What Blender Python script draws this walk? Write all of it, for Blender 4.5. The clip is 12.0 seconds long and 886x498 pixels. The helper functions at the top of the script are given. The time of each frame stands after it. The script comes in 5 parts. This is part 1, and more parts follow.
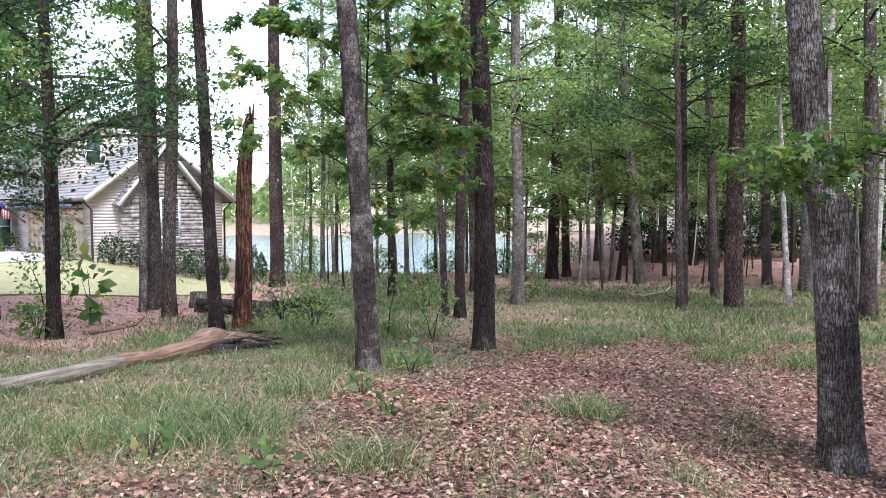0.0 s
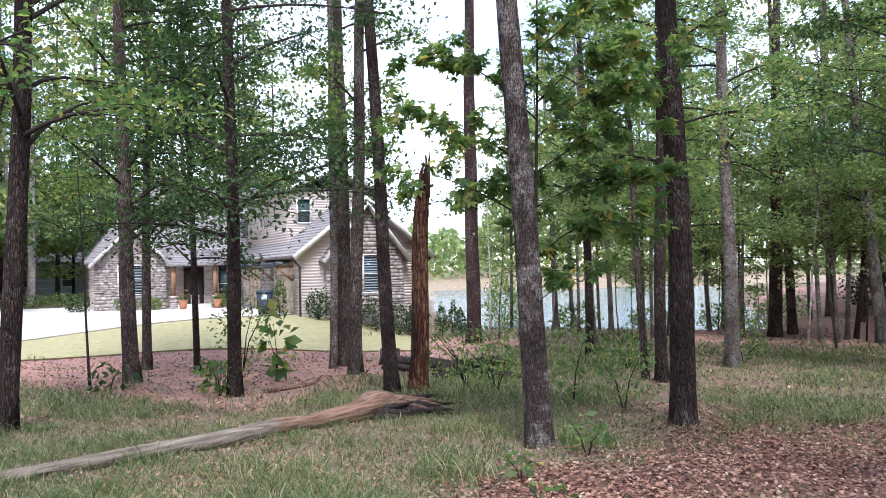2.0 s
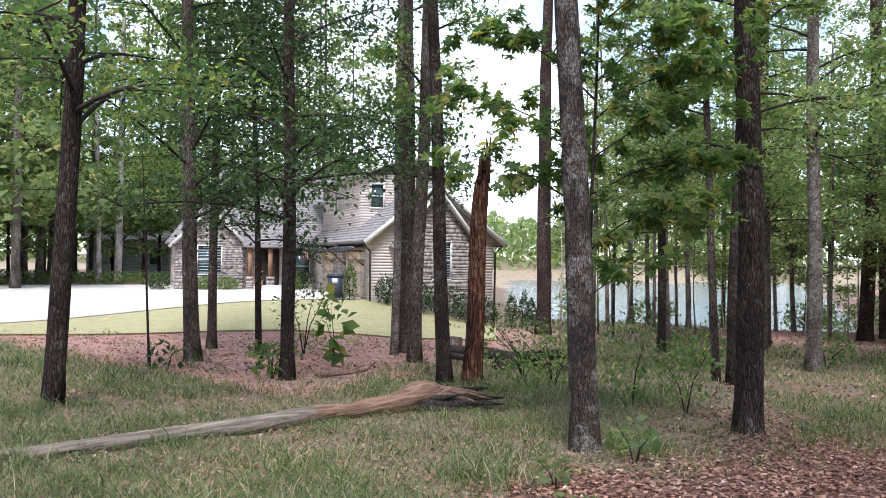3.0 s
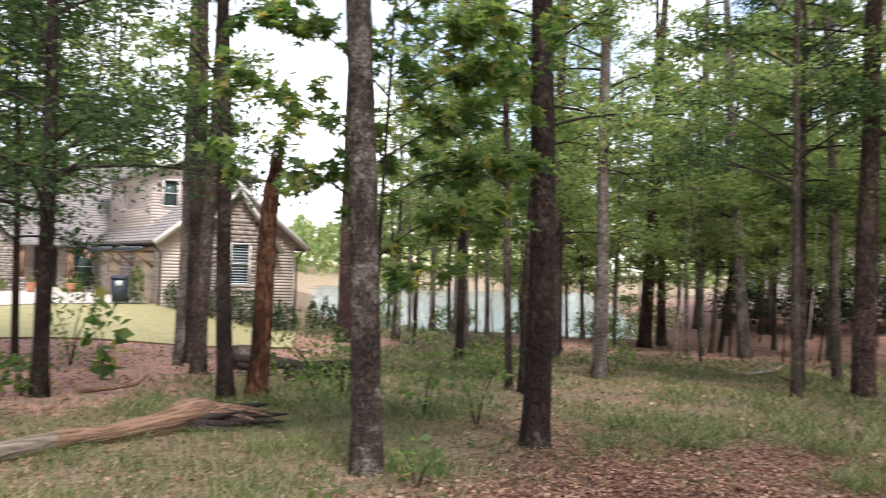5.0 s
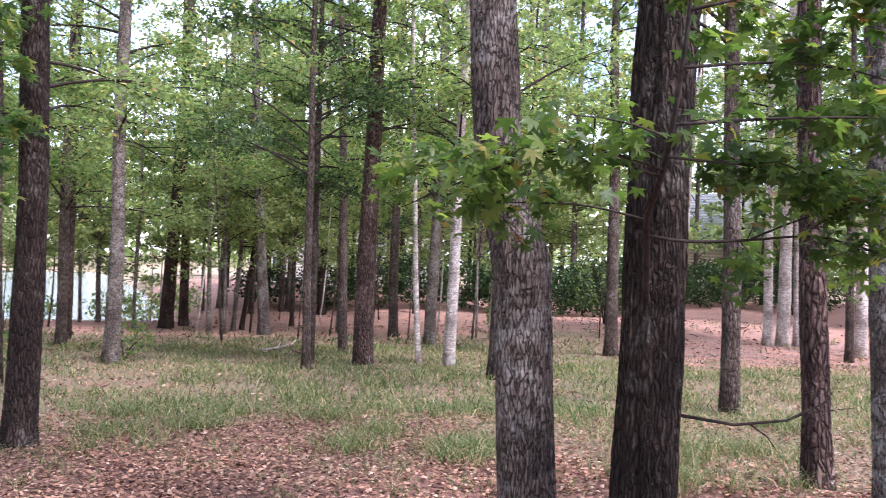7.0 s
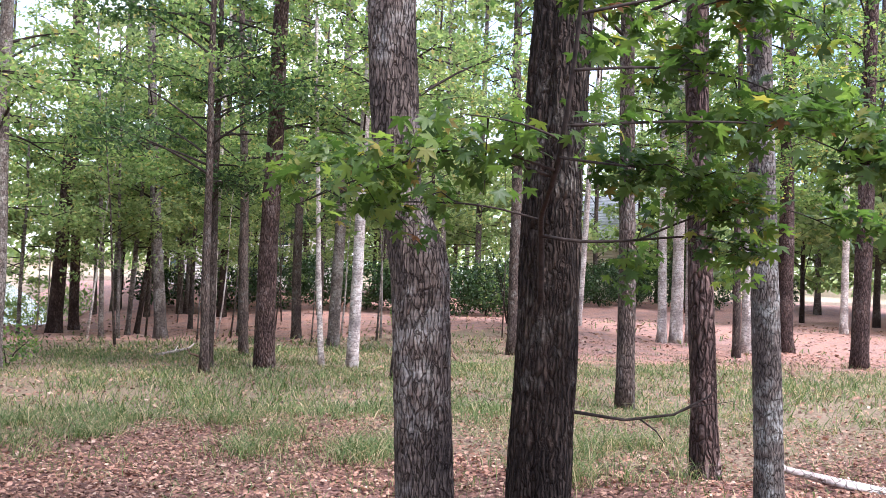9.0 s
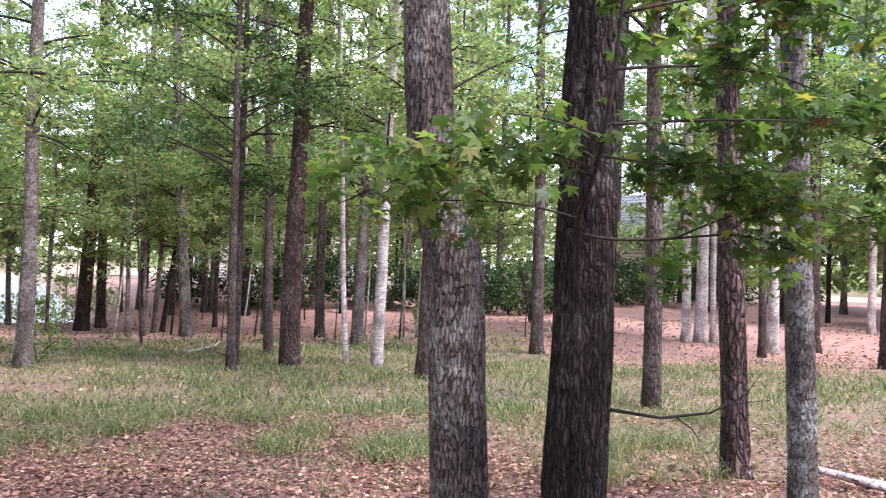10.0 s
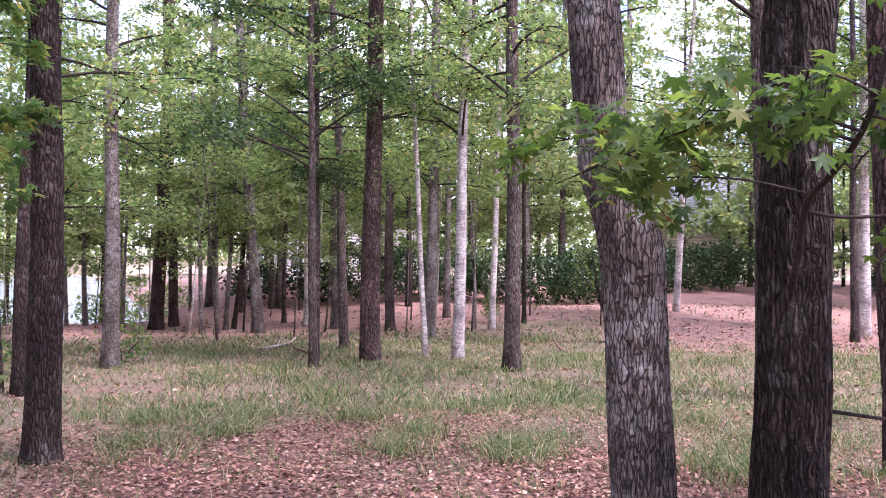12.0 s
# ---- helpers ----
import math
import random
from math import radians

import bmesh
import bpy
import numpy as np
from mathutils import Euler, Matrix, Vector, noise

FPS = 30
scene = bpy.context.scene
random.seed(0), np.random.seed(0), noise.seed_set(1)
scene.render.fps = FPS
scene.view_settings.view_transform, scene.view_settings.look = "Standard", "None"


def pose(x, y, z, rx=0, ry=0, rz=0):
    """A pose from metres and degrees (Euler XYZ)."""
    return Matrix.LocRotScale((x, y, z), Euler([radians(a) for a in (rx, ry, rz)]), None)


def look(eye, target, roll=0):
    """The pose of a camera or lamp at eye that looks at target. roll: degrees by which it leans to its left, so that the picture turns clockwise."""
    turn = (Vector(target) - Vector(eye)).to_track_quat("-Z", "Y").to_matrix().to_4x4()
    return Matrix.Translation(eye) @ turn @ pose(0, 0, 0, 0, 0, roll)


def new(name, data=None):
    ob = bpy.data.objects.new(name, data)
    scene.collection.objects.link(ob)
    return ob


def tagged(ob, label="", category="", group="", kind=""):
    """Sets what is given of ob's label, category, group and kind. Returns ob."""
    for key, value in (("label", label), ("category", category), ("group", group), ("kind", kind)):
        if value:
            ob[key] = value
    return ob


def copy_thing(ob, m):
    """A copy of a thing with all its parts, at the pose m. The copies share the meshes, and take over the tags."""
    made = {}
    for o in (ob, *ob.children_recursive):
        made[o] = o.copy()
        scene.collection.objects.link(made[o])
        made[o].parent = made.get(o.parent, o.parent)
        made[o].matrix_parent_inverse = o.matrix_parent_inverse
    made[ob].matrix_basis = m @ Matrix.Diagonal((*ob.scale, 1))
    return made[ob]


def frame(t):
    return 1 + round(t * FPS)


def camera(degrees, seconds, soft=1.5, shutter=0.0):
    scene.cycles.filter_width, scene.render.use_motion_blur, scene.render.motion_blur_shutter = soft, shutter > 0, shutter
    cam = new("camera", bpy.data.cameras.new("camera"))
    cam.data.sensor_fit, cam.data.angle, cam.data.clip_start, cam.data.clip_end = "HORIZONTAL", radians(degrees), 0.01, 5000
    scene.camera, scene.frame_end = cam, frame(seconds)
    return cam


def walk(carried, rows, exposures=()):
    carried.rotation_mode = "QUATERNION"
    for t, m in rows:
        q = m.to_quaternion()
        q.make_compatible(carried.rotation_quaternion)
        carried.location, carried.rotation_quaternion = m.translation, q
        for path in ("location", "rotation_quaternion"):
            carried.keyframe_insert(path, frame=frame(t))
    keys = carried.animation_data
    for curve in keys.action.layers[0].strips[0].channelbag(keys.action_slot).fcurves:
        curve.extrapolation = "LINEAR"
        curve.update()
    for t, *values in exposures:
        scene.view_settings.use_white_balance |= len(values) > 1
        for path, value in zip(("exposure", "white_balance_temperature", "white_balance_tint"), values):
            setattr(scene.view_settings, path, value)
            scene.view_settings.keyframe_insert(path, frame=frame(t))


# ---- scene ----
cam = camera(57.6, 12.0, soft=0.9, shutter=0.28)
PATH = [
    (0, (0.078, -0.816, 1.438), (0.025, 1.181, 1.35), -0.2),
    (0.5, (0.117, -0.445, 1.42), (0.029, 1.552, 1.363), -2.1),
    (1, (0.214, -0.132, 1.403), (-0.12, 1.84, 1.361), -1.4),
    (1.5, (0.304, 0.176, 1.398), (-0.218, 2.106, 1.359), -0.6),
    (2, (0.347, 0.488, 1.404), (-0.213, 2.407, 1.456), -1.0),
    (2.5, (0.472, 0.779, 1.389), (-0.234, 2.65, 1.436), 0.5),
    (2.7, (0.511, 0.886, 1.39), (-0.237, 2.74, 1.42), 0.8),
    (4.3, (0.592, 1.548, 1.396), (-0.081, 3.432, 1.405), 1.7),
    (4.5, (0.604, 1.609, 1.401), (-0.014, 3.512, 1.417), 2.2),
    (5, (0.588, 1.755, 1.41), (0.296, 3.733, 1.458), 2.0),
    (5.5, (0.625, 1.919, 1.4), (0.742, 3.914, 1.47), 2.7),
    (6, (0.723, 1.936, 1.396), (1.158, 3.887, 1.469), 3.1),
    (6.5, (0.79, 1.956, 1.385), (1.452, 3.842, 1.44), 2.8),
    (7, (0.82, 1.94, 1.388), (1.64, 3.764, 1.431), 2.4),
    (7.5, (0.853, 1.945, 1.387), (1.774, 3.72, 1.44), 2.1),
    (9.5, (0.873, 1.947, 1.384), (1.903, 3.661, 1.437), 2.3),
    (10, (0.787, 1.96, 1.377), (1.77, 3.702, 1.427), 2.3),
    (10.5, (0.672, 2.057, 1.351), (1.508, 3.873, 1.387), 2.9),
    (11, (0.64, 2.284, 1.328), (1.384, 4.14, 1.361), 2.9),
    (11.5, (0.552, 2.484, 1.335), (1.34, 4.322, 1.37), 2.0),
    (12, (0.438, 2.625, 1.358), (1.306, 4.427, 1.382), 0.7),
]
walk(cam, [(t, look(eye, target, roll)) for t, eye, target, roll in PATH],
     exposures=[(0, 1.16, 5400, 13), (1, 1.12, 5400, 16), (2.5, 0.78, 5650, 15), (4.5, 0.70, 5900, 10), (5.5, 0.98, 6800, 20), (6.5, 1.36, 5800, 25), (9.5, 1.52, 5750, 19), (10.5, 1.50, 5750, 32), (12, 1.48, 5650, 38)])

# ---------------------------------------------------------------- light
world = bpy.data.worlds.new("world")
scene.world = world
world.use_nodes = True
wn, wl = world.node_tree.nodes, world.node_tree.links
wn.clear()
w_out = wn.new("ShaderNodeOutputWorld")
w_bg = wn.new("ShaderNodeBackground")
w_sky = wn.new("ShaderNodeTexSky")
w_sky.sky_type = "NISHITA"
w_sky.sun_disc = False
w_sky.sun_elevation = radians(52)
w_sky.sun_rotation = radians(-20)
w_co = wn.new("ShaderNodeTexCoord")
w_noise = wn.new("ShaderNodeTexNoise")
w_noise.inputs["Scale"].default_value = 3.2
w_noise.inputs["Detail"].default_value = 6
w_ramp = wn.new("ShaderNodeValToRGB")
w_ramp.color_ramp.elements[0].position = 0.42
w_ramp.color_ramp.elements[1].position = 0.62
w_mix = wn.new("ShaderNodeMix")
w_mix.data_type = "RGBA"
w_mix.inputs[7].default_value = (11.5, 11.8, 12.2, 1)
wl.new(w_co.outputs["Generated"], w_noise.inputs["Vector"])
wl.new(w_noise.outputs["Fac"], w_ramp.inputs["Fac"])
wl.new(w_ramp.outputs["Color"], w_mix.inputs[0])
wl.new(w_sky.outputs["Color"], w_mix.inputs[6])
wl.new(w_mix.outputs[2], w_bg.inputs["Color"])
w_bg.inputs["Strength"].default_value = 0.12
wl.new(w_bg.outputs["Background"], w_out.inputs["Surface"])

sun = new("sun", bpy.data.lights.new("sun", "SUN"))
sun.data.energy = 3.2
sun.data.angle = radians(16)
sun.data.color = (1.0, 0.95, 0.88)
sun.matrix_world = look((20, -30, 60), (0, 12, 0))

# ---------------------------------------------------------------- ground shape


def sm(v, a, b):
    u = np.clip((v - a) / (b - a), 0.0, 1.0)
    return u * u * (3 - 2 * u)


PAD = -0.5
LAKE = -2.6


def heights(x, y):
    x, y = np.asarray(x, float), np.asarray(y, float)
    z = np.where(y < 18, -0.052 * np.maximum(y, -12.0), np.where(y < 48, -0.936 - 0.052 * (y - 18) + 0.0007 * (y - 18) ** 2,
                 -1.866 - 0.01 * (np.minimum(y, 90.0) - 48)))
    z = z - 0.42 * sm(x, 1.0, 2.6) * (1 - sm(x, 4.2, 6.0)) * (1 - sm(y, 5.5, 8.5))
    m = sm(-x, 10, 15.5) * sm(y, 18, 30)
    z = z * (1 - m) + PAD * m
    z = z + np.minimum(1.35 * sm(x, 4, 11) * sm(y, 37, 53) + 0.75 * sm(x, 10, 21) * sm(y, 16, 30), 1.45)
    z = z - 2.2 * sm(y, 42, 58) * sm(x + 0.36 * (y - 42), -17, -10) * (1 - sm(x, 2, 10)) * (1 - sm(y, 150, 175))
    z = z + 2.0 * sm(np.hypot(x, y), 165, 260)
    return z


def gz(x, y):
    return float(heights(x, y))


# ---------------------------------------------------------------- materials
def nodes_of(name):
    m = bpy.data.materials.new(name)
    m.use_nodes = True
    nt = m.node_tree
    return m, nt, nt.nodes["Principled BSDF"]


def ramp(nt, fac, stops):
    r = nt.nodes.new("ShaderNodeValToRGB")
    e = r.color_ramp.elements
    while len(e) < len(stops):
        e.new(0.5)
    for i, (p, c) in enumerate(stops):
        e[i].position, e[i].color = p, (*c, 1)
    nt.links.new(fac, r.inputs["Fac"])
    return r.outputs["Color"]


def tex(nt, kind, scale, stretch=(1, 1, 1), detail=5.0, space="Object"):
    co = nt.nodes.new("ShaderNodeTexCoord")
    mp = nt.nodes.new("ShaderNodeMapping")
    mp.inputs["Scale"].default_value = stretch
    nt.links.new(co.outputs[space], mp.inputs["Vector"])
    t = nt.nodes.new("ShaderNodeTexNoise" if kind == "noise" else "ShaderNodeTexVoronoi")
    t.inputs["Scale"].default_value = scale
    if kind == "noise":
        t.inputs["Detail"].default_value = detail
    elif kind == "crack":
        t.feature = "DISTANCE_TO_EDGE"
    nt.links.new(mp.outputs["Vector"], t.inputs["Vector"])
    return t.outputs["Fac" if kind == "noise" else "Distance"]


def mixc(nt, fac, a, b, mode="MIX"):
    m = nt.nodes.new("ShaderNodeMix")
    m.data_type, m.blend_type = "RGBA", mode
    for sock, v in ((m.inputs[0], fac), (m.inputs[6], a), (m.inputs[7], b)):
        if isinstance(v, (int, float)):
            sock.default_value = v
        elif isinstance(v, tuple):
            sock.default_value = (*v, 1)
        else:
            nt.links.new(v, sock)
    return m.outputs[2]


def bump(nt, bsdf, height, strength, dist):
    b = nt.nodes.new("ShaderNodeBump")
    b.inputs["Strength"].default_value = strength
    b.inputs["Distance"].default_value = dist
    nt.links.new(height, b.inputs["Height"])
    nt.links.new(b.outputs["Normal"], bsdf.inputs["Normal"])


def bark(name, dark, light, patch, scale=14.0, patch_at=0.62, dist=0.03, run=(1, 1, 0.3), groove=0.16, bands=0.0):
    """Ridged bark: plates of differing tone parted by dark grooves, stained and lichen-spotted in patches, ringed where bands is set."""
    m, nt, b = nodes_of(name)
    co = nt.nodes.new("ShaderNodeTexCoord")
    warp = nt.nodes.new("ShaderNodeTexNoise")
    warp.inputs["Scale"].default_value = scale * 0.4
    warp.inputs["Detail"].default_value = 4
    nt.links.new(co.outputs["Object"], warp.inputs["Vector"])
    sub = nt.nodes.new("ShaderNodeVectorMath")
    sub.operation = "SCALE"
    sub.inputs["Scale"].default_value = 1.3 / scale
    nt.links.new(warp.outputs["Color"], sub.inputs[0])
    add = nt.nodes.new("ShaderNodeVectorMath")
    nt.links.new(co.outputs["Object"], add.inputs[0])
    nt.links.new(sub.outputs["Vector"], add.inputs[1])
    mp = nt.nodes.new("ShaderNodeMapping")
    mp.inputs["Scale"].default_value = run
    nt.links.new(add.outputs["Vector"], mp.inputs["Vector"])
    cells = []
    for feature in ("DISTANCE_TO_EDGE", "F1"):
        vor = nt.nodes.new("ShaderNodeTexVoronoi")
        vor.feature = feature
        vor.inputs["Scale"].default_value = scale * 1.2
        nt.links.new(mp.outputs["Vector"], vor.inputs["Vector"])
        cells.append(vor)
    crack = cells[0].outputs["Distance"]
    plate = nt.nodes.new("ShaderNodeSeparateColor")
    nt.links.new(cells[1].outputs["Color"], plate.inputs["Color"])
    grain = tex(nt, "noise", scale * 2.4, run, 9)
    big = tex(nt, "noise", 2.3, (1, 1, 0.55), 7)
    blot = tex(nt, "noise", 9.5, (1, 1, 0.8), 9)
    fine = tex(nt, "noise", 46, (1, 1, 0.8), 6)
    col = ramp(nt, grain, [(0.27, dark), (0.64, light)])
    tone = ramp(nt, plate.outputs[0], [(0.0, (0.62, 0.60, 0.60)), (0.55, (1.0, 0.98, 0.96)), (1.0, (1.42, 1.36, 1.30))])
    col = mixc(nt, 0.55, col, tone, "MULTIPLY")
    stain = ramp(nt, big, [(0.30, (0.58, 0.56, 0.57)), (0.48, (1.0, 0.97, 0.94)), (0.68, (1.45, 1.40, 1.36))])
    col = mixc(nt, 0.9, col, stain, "MULTIPLY")
    grow = nt.nodes.new("ShaderNodeMath")
    grow.operation = "MULTIPLY_ADD"
    grow.inputs[1].default_value = 0.55
    nt.links.new(big, grow.inputs[0])
    half = nt.nodes.new("ShaderNodeMath")
    half.operation = "MULTIPLY"
    half.inputs[1].default_value = 0.45
    nt.links.new(blot, half.inputs[0])
    nt.links.new(half.outputs[0], grow.inputs[2])
    at = 0.5 + (patch_at - 0.5) * 0.55
    pm = ramp(nt, grow.outputs[0], [(at - 0.03, (0, 0, 0)), (at + 0.05, (1, 1, 1))])
    pf = ramp(nt, fine, [(0.36, (0.15, 0.15, 0.15)), (0.60, (1, 1, 1))])
    col = mixc(nt, mixc(nt, 1.0, pm, pf, "MULTIPLY"), col, patch)
    deep = ramp(nt, crack, [(0.0, (0.20, 0.17, 0.16)), (groove * 0.5, (0.60, 0.57, 0.56)), (groove * 1.7, (1.10, 1.10, 1.10))])
    col = mixc(nt, 0.85, col, deep, "MULTIPLY")
    if bands:
        ring = tex(nt, "noise", 16, (0.35, 0.35, 2.6), 4)
        col = mixc(nt, bands, col, ramp(nt, ring, [(0.38, (0.55, 0.53, 0.53)), (0.58, (1.18, 1.16, 1.14))]), "MULTIPLY")
    info = nt.nodes.new("ShaderNodeObjectInfo")
    tint = ramp(nt, info.outputs["Random"], [(0.0, (0.86, 0.83, 0.83)), (0.5, (1, 0.97, 0.95)), (1.0, (1.18, 1.14, 1.10))])
    col = mixc(nt, 1.0, col, tint, "MULTIPLY")
    nt.links.new(col, b.inputs["Base Color"])
    b.inputs["Roughness"].default_value = 0.92
    b.inputs["Specular IOR Level"].default_value = 0.15
    clampd = ramp(nt, crack, [(0.0, (0, 0, 0)), (groove * 2, (1, 1, 1))])
    hm = nt.nodes.new("ShaderNodeMath")
    hm.operation = "MULTIPLY_ADD"
    hm.inputs[1].default_value = 0.5
    nt.links.new(grain, hm.inputs[0])
    nt.links.new(clampd, hm.inputs[2])
    bump(nt, b, hm.outputs[0], 1.0, dist)
    return m


def leafy(name, stops, back, glow=0.45, rough=0.55):
    """A thin leaf: it lets part of the light through; every leaf has a shade of its own."""
    m, nt, b = nodes_of(name)
    geo = nt.nodes.new("ShaderNodeNewGeometry")
    col = ramp(nt, geo.outputs["Random Per Island"], stops)
    vary = tex(nt, "noise", 0.55, (1, 1, 1), 3)
    tone = ramp(nt, vary, [(0.3, (0.72, 0.78, 0.72)), (0.7, (1.18, 1.12, 1.0))])
    col = mixc(nt, 1.0, col, tone, "MULTIPLY")
    nt.links.new(col, b.inputs["Base Color"])
    b.inputs["Roughness"].default_value = rough
    b.inputs["Specular IOR Level"].default_value = 0.3
    tr = nt.nodes.new("ShaderNodeBsdfTranslucent")
    nt.links.new(mixc(nt, 1.0, col, back, "MULTIPLY"), tr.inputs["Color"])
    mx = nt.nodes.new("ShaderNodeMixShader")
    mx.inputs[0].default_value = glow
    nt.links.new(b.outputs[0], mx.inputs[1])
    nt.links.new(tr.outputs[0], mx.inputs[2])
    nt.links.new(mx.outputs[0], nt.nodes["Material Output"].inputs["Surface"])
    return m


def plain(name, a, b_, scale=8.0, rough=0.7, metal=0.0, stretch=(1, 1, 1), relief=0.3, dist=0.01):
    m, nt, b = nodes_of(name)
    n = tex(nt, "noise", scale, stretch, 6)
    n2 = tex(nt, "noise", scale * 0.13, stretch, 3)
    col = ramp(nt, n, [(0.3, a), (0.7, b_)])
    tone = ramp(nt, n2, [(0.3, (0.85, 0.85, 0.85)), (0.7, (1.1, 1.1, 1.1))])
    nt.links.new(mixc(nt, 1.0, col, tone, "MULTIPLY"), b.inputs["Base Color"])
    b.inputs["Roughness"].default_value = rough
    b.inputs["Metallic"].default_value = metal
    b.inputs["Specular IOR Level"].default_value = 0.5 if rough < 0.7 else 0.2
    bump(nt, b, n, relief, dist)
    return m


M_OAK = bark("oak_bark", (0.039, 0.030, 0.026), (0.144, 0.115, 0.101), (0.203, 0.195, 0.176), 24, 0.60, 0.02, (1, 1, 0.22), 0.12)
M_GREY = bark("grey_bark", (0.072, 0.062, 0.057), (0.208, 0.183, 0.166), (0.306, 0.293, 0.272), 24, 0.52, 0.02, (1, 1, 0.35), 0.09, 0.5)
M_DARK = bark("dark_bark", (0.018, 0.013, 0.012), (0.069, 0.050, 0.043), (0.119, 0.105, 0.092), 30, 0.60, 0.02, (1, 1, 0.2), 0.12)
M_PINE = bark("pine_bark", (0.032, 0.022, 0.020), (0.132, 0.091, 0.082), (0.200, 0.160, 0.148), 20, 0.60, 0.04, (1, 1, 0.24), 0.13)
M_WHITE = bark("pale_bark", (0.202, 0.175, 0.166), (0.460, 0.428, 0.409), (0.570, 0.552, 0.524), 9, 0.52, 0.008, (1, 1, 1.2), 0.03, 0.6)
M_BEECH = bark("scaly_bark", (0.035, 0.028, 0.025), (0.144, 0.121, 0.108), (0.242, 0.230, 0.211), 40, 0.56, 0.02, (1, 1, 0.2), 0.06, 0.5)
M_MOTTLE = bark("mottled_bark", (0.023, 0.018, 0.016), (0.097, 0.078, 0.068), (0.230, 0.212, 0.191), 40, 0.55, 0.015, (1, 1, 0.28), 0.06, 0.45)
M_FURROW = bark("furrowed_bark", (0.011, 0.008, 0.007), (0.086, 0.066, 0.054), (0.165, 0.150, 0.128), 34, 0.60, 0.045, (1, 1, 0.17), 0.16)
M_LICHEN = bark("lichen_bark", (0.060, 0.051, 0.047), (0.162, 0.145, 0.130), (0.306, 0.319, 0.293), 44, 0.49, 0.02, (1, 1, 0.25), 0.05, 0.4)
M_SNAG = bark("rotten_wood", (0.017, 0.009, 0.008), (0.128, 0.056, 0.032), (0.204, 0.123, 0.072), 16, 0.55, 0.03, (1, 1, 0.10))
M_LOG = plain("bare_log_wood", (0.056, 0.030, 0.021), (0.296, 0.181, 0.122), 30, 0.85, stretch=(1, 0.06, 1), relief=1.0, dist=0.03)
M_LOG_GREY = plain("silvered_log_wood", (0.080, 0.062, 0.048), (0.288, 0.232, 0.184), 30, 0.88, stretch=(1, 0.06, 1), relief=1.0, dist=0.02)
M_TWIG = plain("twig_bark", (0.016, 0.012, 0.010), (0.052, 0.038, 0.031), 30, 0.9)
M_CHAR = plain("black_rotten_wood", (0.018, 0.014, 0.012), (0.06, 0.045, 0.038), 20, 0.95, relief=1.0, dist=0.05)

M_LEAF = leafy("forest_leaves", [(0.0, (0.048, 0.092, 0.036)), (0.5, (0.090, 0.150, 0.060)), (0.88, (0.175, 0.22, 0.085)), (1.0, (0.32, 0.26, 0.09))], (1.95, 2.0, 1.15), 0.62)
# lighter green; on lake and thicket trees it stands in for side light
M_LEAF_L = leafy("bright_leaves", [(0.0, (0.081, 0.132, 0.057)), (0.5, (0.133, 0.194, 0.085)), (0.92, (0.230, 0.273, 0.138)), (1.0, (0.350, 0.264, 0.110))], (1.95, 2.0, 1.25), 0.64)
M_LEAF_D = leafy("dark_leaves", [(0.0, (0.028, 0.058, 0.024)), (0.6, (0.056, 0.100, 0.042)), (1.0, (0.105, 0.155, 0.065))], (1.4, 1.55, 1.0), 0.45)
M_GUM = leafy("lobed_leaves", [(0.0, (0.042, 0.080, 0.024)), (0.5, (0.078, 0.130, 0.038)), (0.93, (0.130, 0.180, 0.052)), (0.985, (0.25, 0.21, 0.06)), (1.0, (0.18, 0.07, 0.045))], (1.6, 1.7, 0.9), 0.55, 0.42)
M_HEDGE = leafy("hedge_leaves", [(0.0, (0.014, 0.032, 0.012)), (0.6, (0.030, 0.060, 0.020)), (1.0, (0.065, 0.11, 0.036))], (1.3, 1.5, 0.7), 0.2, 0.4)
M_GRASS = leafy("grass_blades", [(0.0, (0.044, 0.080, 0.028)), (0.40, (0.105, 0.155, 0.056)), (0.72, (0.170, 0.212, 0.090)), (0.84, (0.31, 0.27, 0.16)), (1.0, (0.50, 0.41, 0.29))], (1.2, 1.2, 0.8), 0.38, 0.7)
M_LITTER = leafy("fallen_leaves", [(0.0, (0.060, 0.030, 0.025)), (0.30, (0.15, 0.075, 0.055)), (0.62, (0.28, 0.145, 0.105)), (0.93, (0.39, 0.235, 0.18)), (1.0, (0.52, 0.39, 0.33))], (1.1, 0.9, 0.8), 0.12, 0.75)
# lit copy of the leaf greens: sunlight is put into the colour
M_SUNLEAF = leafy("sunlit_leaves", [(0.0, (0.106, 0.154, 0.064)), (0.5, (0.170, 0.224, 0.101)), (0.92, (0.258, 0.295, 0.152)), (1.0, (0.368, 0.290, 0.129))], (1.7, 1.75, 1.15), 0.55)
# leaf green paled to stand in for haze over the distance
M_FARLEAF = leafy("hazy_far_leaves", [(0.0, (0.15, 0.20, 0.09)), (0.6, (0.24, 0.31, 0.14)), (1.0, (0.36, 0.41, 0.20))], (1.3, 1.4, 0.8), 0.4)


